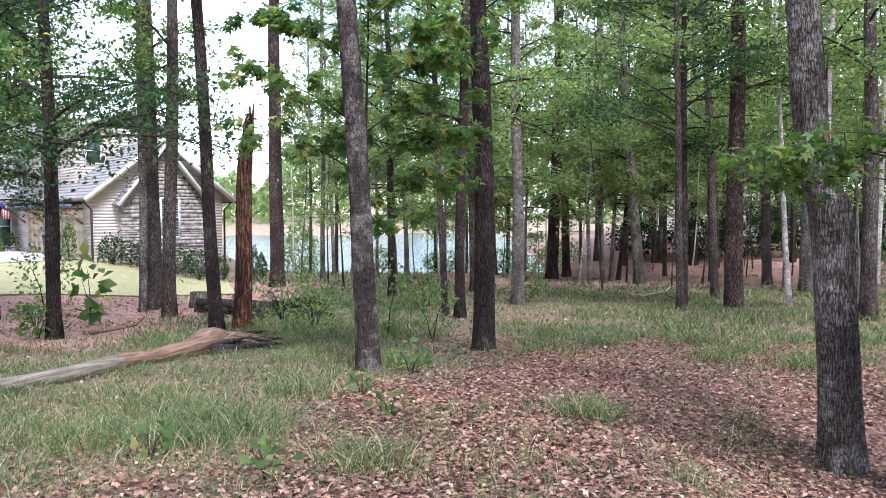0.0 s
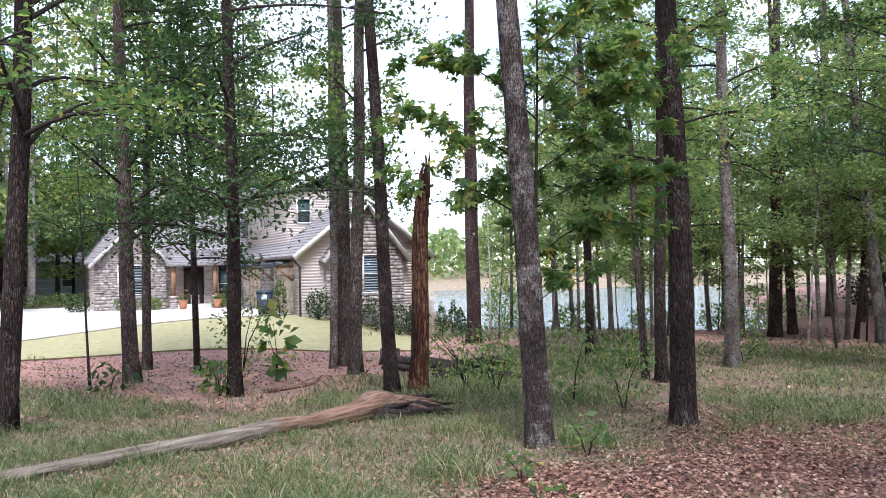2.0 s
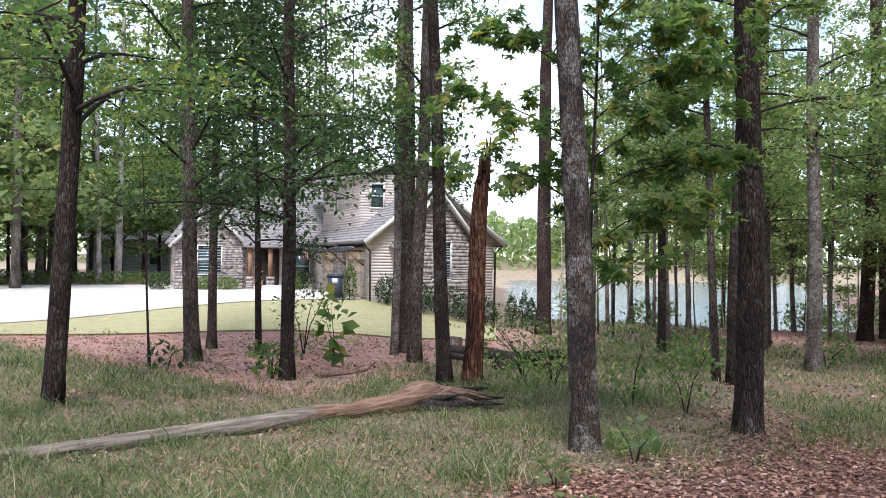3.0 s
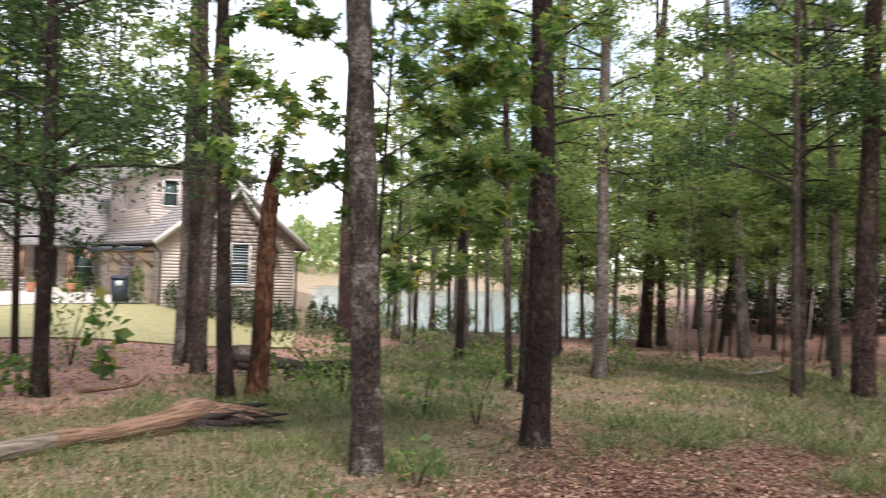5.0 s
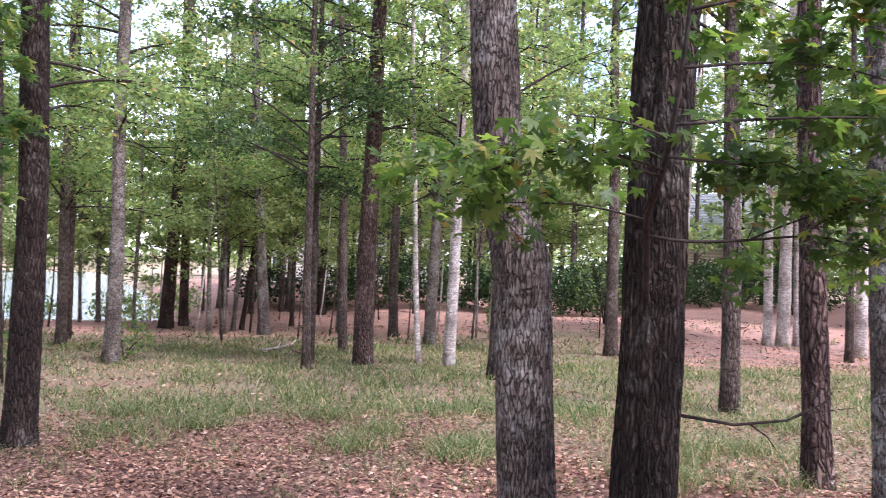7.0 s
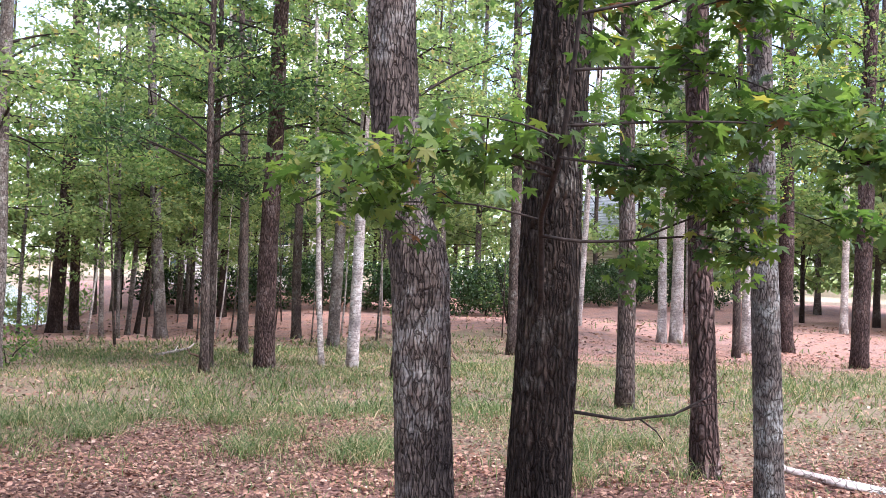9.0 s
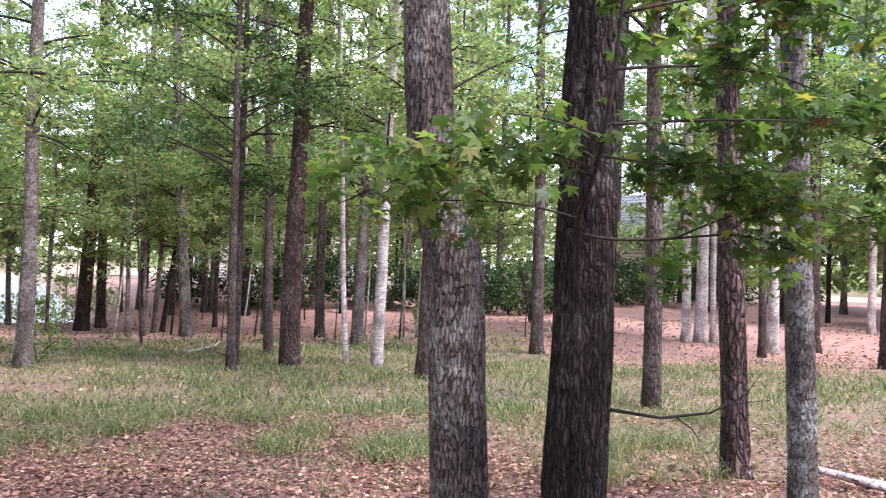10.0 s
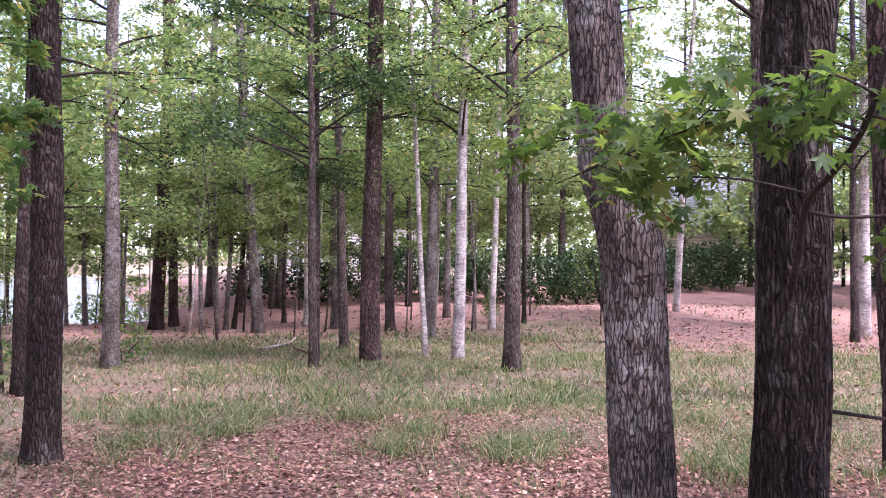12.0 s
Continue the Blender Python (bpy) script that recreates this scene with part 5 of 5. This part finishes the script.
        roof_slab(H, (-0.95, ya, 2.22), (-0.95, yb, 2.22), (-0.03, yb, 2.52), (-0.03, ya, 2.52), 0.07, "awning", M_METAL, 9)
        for yy in (ya - 0.15, yb + 0.15):
            k = Bag()
            k.tube([(-0.05, yy, 1.55), (-0.28, yy, 1.72), (-0.55, yy, 1.95), (-0.78, yy, 2.14)], [0.05, 0.045, 0.045, 0.05], 4)
            k.tube([(-0.05, yy, 2.17), (-0.88, yy, 2.17)], [0.045, 0.045], 4)
            part("bracket", k, M_WOOD, H, "stained timber bracket")
    # wing walls out of the wood's sight, and its roof
    siding_wall(H, (W, 0, 0), (0, 1), L, LOW, flat(E))
    R = E + 2.3
    roof_slab(H, (-0.45, -0.45, E - 0.3), (-0.45, L, E - 0.3), (2.8, L, R), (2.8, -0.45, R))
    roof_slab(H, (W + 0.45, -0.45, E - 0.3), (W + 0.45, L, E - 0.3), (2.8, L, R), (2.8, -0.45, R))
    board(H, [(-0.45, -0.47, E - 0.38), (2.8, -0.47, R - 0.08), (W + 0.45, -0.47, E - 0.38)], 0.12)
    roof_slab(H, (0.75, -0.72, 2.35), (0.75, 0.2, 2.35), (2.8, 0.2, 4.95), (2.8, -0.72, 4.95), 0.1)
    roof_slab(H, (4.85, -0.72, 2.35), (4.85, 0.2, 2.35), (2.8, 0.2, 4.95), (2.8, -0.72, 4.95), 0.1)
    board(H, [(0.78, -0.74, 2.3), (2.8, -0.74, 4.86), (4.82, -0.74, 2.3)], 0.10)
    # gutters and downspouts
    for a, c in (((-0.5, -0.45, E - 0.38), (-0.5, L, E - 0.38)), ((W + 0.5, -0.45, E - 0.38), (W + 0.5, L, E - 0.38))):
        board(H, [a, c], 0.07, "gutter", M_BROWN)
    for q in ([(-0.45, -0.1, E - 0.4), (-0.1, -0.08, E - 0.75), (-0.08, -0.08, -0.4)], [(W + 0.45, -0.1, E - 0.4), (W + 0.1, -0.08, E - 0.75), (W + 0.08, -0.08, LOW)]):
        board(H, q, 0.05, "downspout", M_BROWN)
    # upper storey over the wing
    up = 5.9
    siding_wall(H, (0.5, 4.0, 0), (1, 0), 4.6, 3.2, flat(up), [(0.5, 4.3, 1.1, 5.4)])
    siding_wall(H, (0.5, 12.5, 0), (0, -1), 8.5, 3.2, flat(up), [(3.0, 4.3, 3.7, 5.4)])
    siding_wall(H, (5.1, 4.0, 0), (0, 1), 8.5, 3.2, flat(up))
    window(H, (0.5, 4.0, 0), (1, 0), 0.5, 1.1, 4.3, 5.4)
    window(H, (0.5, 12.5, 0), (0, -1), 3.0, 3.7, 4.3, 5.4)
    for s in (0, 1):
        e = 0.1 if s == 0 else 5.5
        roof_slab(H, (e, 3.6, up - 0.1), (e, 14.5, up - 0.1), (2.8, 14.5, up + 1.0), (2.8, 3.6, up + 1.0), 0.12)
    board(H, [(0.1, 3.58, up - 0.18), (2.8, 3.58, up + 0.9), (5.5, 3.58, up - 0.18)], 0.09)
    # the main block with the entrance
    X0, X1, Y0, Y1, RZ = -7.6, 6.5, 13.0, 22.0, 7.3
    siding_wall(H, (X0, Y0, 0), (1, 0), X1 - X0, -0.6, flat(E), [(4.6, 0.1, 5.7, 2.3), (1.2, 0.9, 2.4, 2.4), (6.5, 0.3, 7.4, 2.4)])
    siding_wall(H, (X0, Y1, 0), (0, -1), Y1 - Y0, -0.6, flat(E))
    siding_wall(H, (X1, Y0, 0), (0, 1), Y1 - Y0, -1.6, flat(E))
    siding_wall(H, (X1, Y1, 0), (-1, 0), X1 - X0, -1.6, flat(E))
    ym = (Y0 + Y1) / 2
    roof_slab(H, (X0 - 0.4, Y0 - 0.45, E - 0.3), (X1 + 0.4, Y0 - 0.45, E - 0.3), (X1 - 3, ym, RZ), (X0 + 3, ym, RZ))
    roof_slab(H, (X0 - 0.4, Y1 + 0.45, E - 0.3), (X1 + 0.4, Y1 + 0.45, E - 0.3), (X1 - 3, ym, RZ), (X0 + 3, ym, RZ))
    roof_slab(H, (X0 - 0.4, Y1 + 0.45, E - 0.3), (X0 - 0.4, Y0 - 0.45, E - 0.3), (X0 + 3, ym, RZ), (X0 + 3.01, ym, RZ))
    roof_slab(H, (X1 + 0.4, Y0 - 0.45, E - 0.3), (X1 + 0.4, Y1 + 0.45, E - 0.3), (X1 - 3, ym, RZ), (X1 - 3.01, ym, RZ))
    # stone gable beside the entrance
    stone_wall(H, (X0, 12.2, 0), (1, 0), 3.6, -0.6, lambda u: 2.6 + 1.7 * (1 - abs(u - 1.8) / 1.8), [(1.2, 0.9, 2.4, 2.4)], 7)
    window(H, (X0, 12.2, 0), (1, 0), 1.2, 2.4, 0.9, 2.4, 10)
    for e in (X0 - 0.3, X0 + 3.9):
        roof_slab(H, (e, 11.8, 2.4), (e, 15.5, 2.4), (X0 + 1.8, 15.5, 4.55), (X0 + 1.8, 11.8, 4.55), 0.1)
    board(H, [(X0 - 0.3, 11.78, 2.33), (X0 + 1.8, 11.78, 4.45), (X0 + 3.9, 11.78, 2.33)], 0.10)
    # porch
    for x in (-3.7, -2.6, -1.5):
        c = Bag()
        c.box((x - 0.11, 11.7, 0.75), (x + 0.11, 11.92, 2.5))
        part("post", c, M_WOOD, H)
        stone_wall(H, (x - 0.22, 11.6, 0), (1, 0), 0.44, -0.2, flat(0.75), (), 8)
    roof_slab(H, (-4.1, 11.4, 2.45), (-1.1, 11.4, 2.45), (-1.1, 13.2, 3.3), (-4.1, 13.2, 3.3), 0.12)
    dr = Bag()
    dr.box((-2.98, 13.02, 0.1), (-1.92, 13.1, 2.28))
    dr.box((-2.9, 12.97, 0.25), (-2.5, 13.02, 2.1))
    dr.box((-2.4, 12.97, 0.25), (-2.0, 13.02, 2.1))
    part("front_door", dr, M_BROWN, H, "dark double entrance door")
    st = Bag()
    for k in range(3):
        st.box((-3.5, 11.5 - 0.32 * (k + 1) + 0.3, -0.3), (-1.7, 11.5 - 0.32 * k + 0.3, 0.30 - 0.16 * k))
    part("steps", st, M_DRIVE, H, "pale stone entrance steps")
    window(H, (X0, 13.0, 0), (1, 0), 6.5, 7.4, 0.3, 2.4, name="side_window")
    return H


stone_house()


def flag():
    T = pose(-15.1, 31.8, PAD, 0, 0, 42.16)
    p = T @ Vector((-0.45, 12.2, 2.5))
    root = tagged(base("flag", p.x, p.y, p.z, 42.16), "small striped flag hanging from the garage wall", "flag")
    c = Bag()
    c.tube([(0.4, 0, -0.5), (-0.35, 0, 0.2)], [0.018, 0.014], 6)
    part("pole", c, M_TRIM, root)
    for k in range(7):
        s = Bag()
        x = -0.33 + 0.06 * k
        s.hexa([(x, 0.01, -0.75), (x + 0.06, 0.03, -0.78), (x + 0.06, 0.04, -0.78), (x, 0.02, -0.75), (x, 0.0, 0.16 - 0.055 * k), (x + 0.06, 0.02, 0.11 - 0.055 * k), (x + 0.06, 0.03, 0.11 - 0.055 * k), (x, 0.01, 0.16 - 0.055 * k)])
        part("stripe", s, M_RED if k % 2 == 0 else M_CLOTHW, root)
    s = Bag()
    s.box((-0.34, -0.012, -0.25), (-0.13, -0.004, 0.1))
    part("field", s, M_NAVY, root)


flag()


def wheelie_bin():
    T = pose(-15.1, 31.8, PAD, 0, 0, 42.16)
    p = T @ Vector((-1.3, 1.15, 0))
    root = tagged(base("wheelie_bin", p.x, p.y, gz(p.x, p.y) + 0.08, 20), "dark navy wheeled rubbish bin with white sticker", "bin")
    b = Bag()
    b.hexa([(-0.24, -0.27, 0.06), (0.24, -0.27, 0.06), (0.24, 0.25, 0.06), (-0.24, 0.25, 0.06), (-0.31, -0.36, 0.98), (0.31, -0.36, 0.98), (0.31, 0.34, 0.98), (-0.31, 0.34, 0.98)])
    part("body", b, M_BIN, root)
    l = Bag()
    l.hexa([(-0.33, -0.4, 0.98), (0.33, -0.4, 0.98), (0.33, 0.4, 0.98), (-0.33, 0.4, 0.98), (-0.29, -0.34, 1.07), (0.29, -0.34, 1.07), (0.29, 0.38, 1.09), (-0.29, 0.38, 1.09)])
    part("lid", l, M_BIN, root)
    s = Bag()
    s.box((-0.1, -0.355, 0.68), (0.14, -0.335, 0.9))
    part("sticker", s, M_LABEL, root, "white sticker")
    for x in (-0.27, 0.27):
        w = Bag()
        w.tube([(x - 0.03, 0.27, 0.12), (x + 0.03, 0.27, 0.12)], [0.12, 0.12], 14)
        part("wheel", w, M_CHAR, root)
    h = Bag()
    h.tube([(-0.24, 0.4, 0.96), (0.24, 0.4, 0.96)], [0.018, 0.018], 6)
    part("handle", h, M_BIN, root)


wheelie_bin()


def local(u, v):
    p = pose(-15.1, 31.8, PAD, 0, 0, 42.16) @ Vector((u, v, 0))
    return p.x, p.y


for i, (u, v, h, r, mat, lab, sh) in enumerate([
        (-0.75, 0.75, 1.65, 0.42, M_LEAF, "narrow upright evergreen by the garage corner", 0.6), (0.5, -0.7, 1.3, 0.6, M_HEDGE, "clipped dark shrub along the house wall", 1), (1.7, -1.1, 1.4, 0.75, M_HEDGE, "clipped dark shrub along the house wall", 1),
        (2.9, -1.2, 1.5, 0.8, M_HEDGE, "clipped dark shrub along the house wall", 1), (4.0, -1.2, 1.4, 0.75, M_HEDGE, "clipped dark shrub along the house wall", 1), (5.0, -0.8, 1.2, 0.6, M_HEDGE, "clipped dark shrub along the house wall", 1),
        (6.3, -0.6, 1.5, 0.45, M_LEAF_D, "small conifer at the house corner", 0.35), (7.1, -0.2, 1.6, 0.45, M_LEAF_D, "small conifer at the house corner", 0.35), (7.9, 0.6, 1.3, 0.45, M_LEAF_D, "small conifer at the house corner", 0.35),
        (-0.8, 11.9, 1.2, 0.7, M_HEDGE, "dark shrub beside the porch", 1), (-1.4, 11.0, 0.8, 0.5, M_LEAF_L, "yellow-green shrub beside the porch", 1), (-4.9, 11.3, 0.8, 0.6, M_LEAF_L, "yellow-green shrub under the window", 1),
        (-6.1, 11.3, 0.8, 0.6, M_LEAF_L, "yellow-green shrub under the window", 1), (-8.4, 11.5, 0.9, 0.7, M_HEDGE, "dark shrub at the house corner", 1)]):
    x, y = local(u, v)
    leafy_shrub("garden_shrub", x, y, h, r, 0.11 if r < 0.6 else 0.13, 520, mat, lab, 300 + i, 4, sh)
for i in range(12):
    a = radians(41 + i * 1.7)
    x, y = 0.6 - 52.8 * math.sin(a), 1.6 + 52.8 * math.cos(a)
    leafy_shrub("border_shrub", x, y, 0.9, 1.2, 0.16, 420, M_LEAF_L, "low bright green border plant beyond the drive", 340 + i, 5)


def flower_pot(u, v):
    x, y = local(u, v)
    root = tagged(base("flower_pot", x, y, gz(x, y) + 0.1), "terracotta pot with orange flowers by the steps", "flower pot")
    b = Bag()
    b.tube([(0, 0, 0), (0, 0, 0.2), (0, 0, 0.4), (0, 0, 0.44)], [0.15, 0.2, 0.25, 0.27], 12)
    part("pot", b, M_CLAYPOT, root)
    g = Bag()
    rng = np.random.default_rng(12)
    g.leaves(rng.normal(0, 0.14, (70, 3)) + np.array([0, 0, 0.6]), 0.1, rng, 0.4)
    part("plant", g, M_LEAF, root)
    f = Bag()
    f.leaves(rng.normal(0, 0.13, (26, 3)) + np.array([0, 0, 0.72]), 0.08, rng, 0.6, 0.9)
    part("flowers", f, M_CLAYPOT, root)


flower_pot(-3.4, 10.4)
flower_pot(-1.6, 10.6)


def plain_house(x, y, rz, w, dep, eave, ridge, wall, roof, label, wins):
    H = tagged(base("house", x, y, gz(x, y), rz), label, "house")
    peak = lambda u: eave
    holes = [(u - 0.5, z, u + 0.5, z + 1.3) for u, z in wins]
    siding_wall(H, (0, 0, 0), (1, 0), w, -0.6, peak, holes, 0.25, wall)
    siding_wall(H, (w, 0, 0), (0, 1), dep, -0.6, peak, (), 0.25, wall)
    siding_wall(H, (w, dep, 0), (-1, 0), w, -0.6, peak, (), 0.25, wall)
    siding_wall(H, (0, dep, 0), (0, -1), dep, -0.6, peak, (), 0.25, wall)
    for u, z in wins:
        window(H, (0, 0, 0), (1, 0), u - 0.5, u + 0.5, z, z + 1.3)
    for e, m in ((-0.5, 1), (dep + 0.5, -1)):
        roof_slab(H, (-0.5, e, eave - 0.2), (w + 0.5, e, eave - 0.2), (w + 0.5, dep / 2, ridge), (-0.5, dep / 2, ridge), 0.15, mat=roof)
    for u in (0, w):
        g = Bag()
        g.add([(u, 0.1, eave - 0.1), (u, dep - 0.1, eave - 0.1), (u, dep / 2, ridge - 0.2), (u, dep / 2 - 0.01, ridge - 0.2)], [(0, 1, 2, 3)])
        part("gable", g, wall, H)
    return H


plain_house(42.0, 53.2, -40, 7.5, 9, 4.9, 8.8, M_CREAM, M_PALE_ROOF, "cream house with pale grey roof beyond the hedge", [(1.8, 1.2), (5.4, 1.2)])
plain_house(15, 74, -12, 16, 9, 5.6, 8.5, M_TRIM, M_ROOF, "white house glimpsed through the wood", [(2, 1), (5, 1), (8, 1), (11, 1), (14, 1), (2, 3.8), (5, 3.8), (8, 3.8), (11, 3.8)])
plain_house(-58, 58, 40, 14, 8, 3.4, 6.0, M_GREYSIDE, M_ROOF, "blue-grey house beyond the drive", [(2.5, 1), (6, 1), (9.5, 1), (12, 1)])


def white_fence(x, y, rz, n):
    F = tagged(base("fence", x, y, gz(x, y), rz), "white railing in front of a house", "fence")
    for k in range(n):
        b = Bag()
        b.box((k * 0.5 - 0.04, -0.04, 0), (k * 0.5 + 0.04, 0.04, 1.25))
        part("post", b, M_TRIM, F)
    for z in (0.35, 1.05):
        b = Bag()
        b.box((-0.1, -0.03, z), ((n - 1) * 0.5 + 0.1, 0.03, z + 0.1))
        part("rail", b, M_TRIM, F)


white_fence(27.0, 47.5, -35, 18)

# ---------------------------------------------------------------- ground cover
rng = np.random.default_rng(11)


def scatter(n, r0, r1, a0, a1, power=1.0):
    d = r0 + (r1 - r0) * rng.uniform(0, 1, n) ** power
    a = np.radians(rng.uniform(a0, a1, n))
    return 0.4 + d * np.sin(a), 1.2 + d * np.cos(a)


def lumps(x, y, s, seed):
    """Smooth patchiness, 0 to 1."""
    r = np.random.default_rng(seed)
    v = 0
    for k in range(5):
        f = s * 1.7 ** k
        a, p = r.uniform(0, 6.28, 2), r.uniform(0, 6.28, 2)
        v = v + np.sin(x * f * math.cos(a[0]) + y * f * math.sin(a[0]) + p[0]) * np.sin(x * f * math.cos(a[1]) + y * f * math.sin(a[1]) + p[1]) / 1.35 ** k
    return 1 / (1 + np.exp(-2.2 * v))


def blades(x, y, hgt, wid, lean, steps=((0.0, 0.8), (0.4, 1.0), (0.75, 0.7), (1.0, 0.1))):
    """Arching grass blades, the longer ones hang over at the tip."""
    n = len(x)
    a = rng.uniform(0, 6.28, n)
    b = rng.uniform(0, 6.28, n)
    o = np.stack([x, y, heights(x, y) - 0.01], -1)
    s = np.stack([np.cos(a), np.sin(a), np.zeros(n)], -1) * wid[:, None] / 2
    l = np.stack([np.cos(b), np.sin(b), np.zeros(n)], -1) * (hgt * lean)[:, None]
    rows = []
    for t, w in steps:
        rise = np.zeros((n, 3))
        rise[:, 2] = np.maximum(hgt * (t * 1.25 - (0.25 + 0.42 * lean) * t ** 2.4), 0.012 * t)
        c = o + rise + l * t ** 1.6
        rows += [c - s * w, c + s * w]
    v = np.stack(rows, 1).reshape(-1, 3)
    i = np.arange(n)[:, None] * 2 * len(steps)
    f = np.concatenate([i + np.array([[k, k + 1, k + 3, k + 2]]) for k in range(0, 2 * len(steps) - 2, 2)], 0)
    return v, f


def sow(name, n, r0, r1, a0, a1, hgt, wid, label, thin=1.0, tuft=7, power=0.8, spread=None):
    k = n // tuft
    tx, ty = scatter(k, r0, r1, a0, a1, power)
    keep = (1 - path_share(tx, ty)) * (1 - 0.93 * dirt_share(tx, ty)) * (0.06 + 0.94 * lumps(tx, ty, 0.55, 3) ** 1.5) * (0.2 + 0.8 * lumps(tx, ty, 1.9, 4))
    keep = np.maximum(keep, 0.16 * lumps(tx, ty, 0.9, 8) * (1 - dirt_share(tx, ty)))
    keep = np.maximum(keep, 0.7 * sm(ty, 8.0, 10.5) * sm(tx, 1.5, 3.5) * (1 - path_share(tx, ty)) * (1 - dirt_share(tx, ty)) * (0.35 + 0.65 * lumps(tx, ty, 1.9, 4)))
    keep = np.maximum(keep, 0.95 * sm(-tx, -0.2, 1.2) * sm(ty, 3.5, 5.5) * (1 - path_share(tx, ty)) * (1 - dirt_share(tx, ty)) * (0.4 + 0.6 * lumps(tx, ty, 1.9, 4)))
    ok = rng.uniform(0, 1, k) < keep * thin
    tx, ty = tx[ok], ty[ok]
    tall = (0.6 + 0.8 * lumps(tx, ty, 0.8, 5))
    x = np.repeat(tx, tuft) + rng.normal(0, spread or 0.05 + 0.004 * r1, len(tx) * tuft)
    y = np.repeat(ty, tuft) + rng.normal(0, spread or 0.05 + 0.004 * r1, len(tx) * tuft)
    m = len(x)
    h = hgt * np.repeat(tall, tuft) * rng.uniform(0.45, 1.2, m)
    v, f = blades(x, y, h, np.full(m, wid) * rng.uniform(0.6, 1.3, m), rng.uniform(0.35, 1.5, m), *([((0.0, 0.8), (0.55, 1.0), (1.0, 0.15))] if r1 > 14 else []))
    tagged(new(name, mesh_np(name, v, f, M_GRASS)), label, "grass", kind="stuff")


sow("grass", 250000, 1.0, 13.0, -64, 78, 0.15, 0.006, "thin woodland grass in tufts", tuft=9)
sow("grass", 220000, 11.5, 27.0, -56, 75, 0.17, 0.012, "thin woodland grass in tufts", tuft=9, spread=0.20)
sow("grass_tufts", 50000, 2.0, 12.0, -64, 78, 0.24, 0.006, "fuller clumps of long grass blades", thin=0.5, tuft=60, spread=0.10)
sow("grass_tufts", 40000, 11.0, 26.0, -56, 75, 0.28, 0.014, "fuller clumps of long grass blades", thin=0.6, tuft=40, spread=0.22)
sow("grass", 40000, 25.0, 44.0, -25, 65, 0.24, 0.035, "sparse far grass under the trees", tuft=5)


def litter(name, n, r0, r1, a0, a1, size, lift, label):
    x, y = scatter(n, r0, r1, a0, a1, 0.75)
    keep = 0.42 + 0.58 * path_share(x, y) * (0.35 + 0.65 * lumps(x, y, 1.3, 9))
    keep = keep * (1 - 0.62 * sm(-x, -0.3, 1.5) * (1 - path_share(x, y)) * (1 - dirt_share(x, y)))
    keep = np.maximum(keep, 0.7 * dirt_share(x, y) * lumps(x, y, 0.7, 10))
    ok = rng.uniform(0, 1, n) < keep
    x, y = x[ok], y[ok]
    b = Bag()
    c = np.stack([x, y, heights(x, y) + lift + rng.uniform(0, 0.025, len(x))], -1)
    b.leaves(c, size, rng, 0.78, 0.7)
    tagged(new(name, b.mesh(name, M_LITTER)), label, "leaves", kind="stuff")


litter("fallen_leaves", 165000, 0.8, 12.0, -62, 78, 0.050, 0.012, "brown fallen leaves on the track")
litter("fallen_leaves", 60000, 11.0, 30.0, -56, 75, 0.085, 0.015, "brown fallen leaves under the trees")
litter("fallen_leaves", 9000, 24.0, 46.0, -10, 66, 0.15, 0.015, "brown fallen leaves on the clay rise")


def clump(x, y, n, h, r):
    """One full tussock of long arching blades."""
    bx, by = x + rng.normal(0, r, n), y + rng.normal(0, r, n)
    v, f = blades(bx, by, h * rng.uniform(0.5, 1.15, n), np.full(n, 0.007), rng.uniform(0.4, 1.5, n))
    z = gz(x, y)
    tagged(new("grass_tussock", mesh_np("grass_tussock", v - np.array([x, y, z]), f, M_GRASS)), "full tussock of long arching green grass", "grass", "tussocks", "stuff").matrix_world = pose(x, y, z)


for x, y, r in [(4.83, 9.42, 0.24), (4.39, 9.33, 0.16), (2.61, 12.55, 0.2), (1.59, 12.86, 0.24), (4.01, 10.61, 0.22), (5.59, 7.84, 0.22), (7.12, 9.74, 0.24), (5.52, 7.46, 0.18),
                (3.82, 11.87, 0.22), (3.39, 9.75, 0.2), (2.19, 11.58, 0.2), (-0.56, 4.38, 0.16), (-1.75, 5.55, 0.2), (1.26, 11.34, 0.22), (-2.08, 4.96, 0.2), (1.19, 6.12, 0.14),
                (-0.64, 9.16, 0.2), (-1.52, 7.13, 0.2), (4.28, 8.91, 0.2), (6.79, 8.49, 0.24), (7.29, 8.26, 0.24)]:
    clump(x, y, 320, 0.30, r)
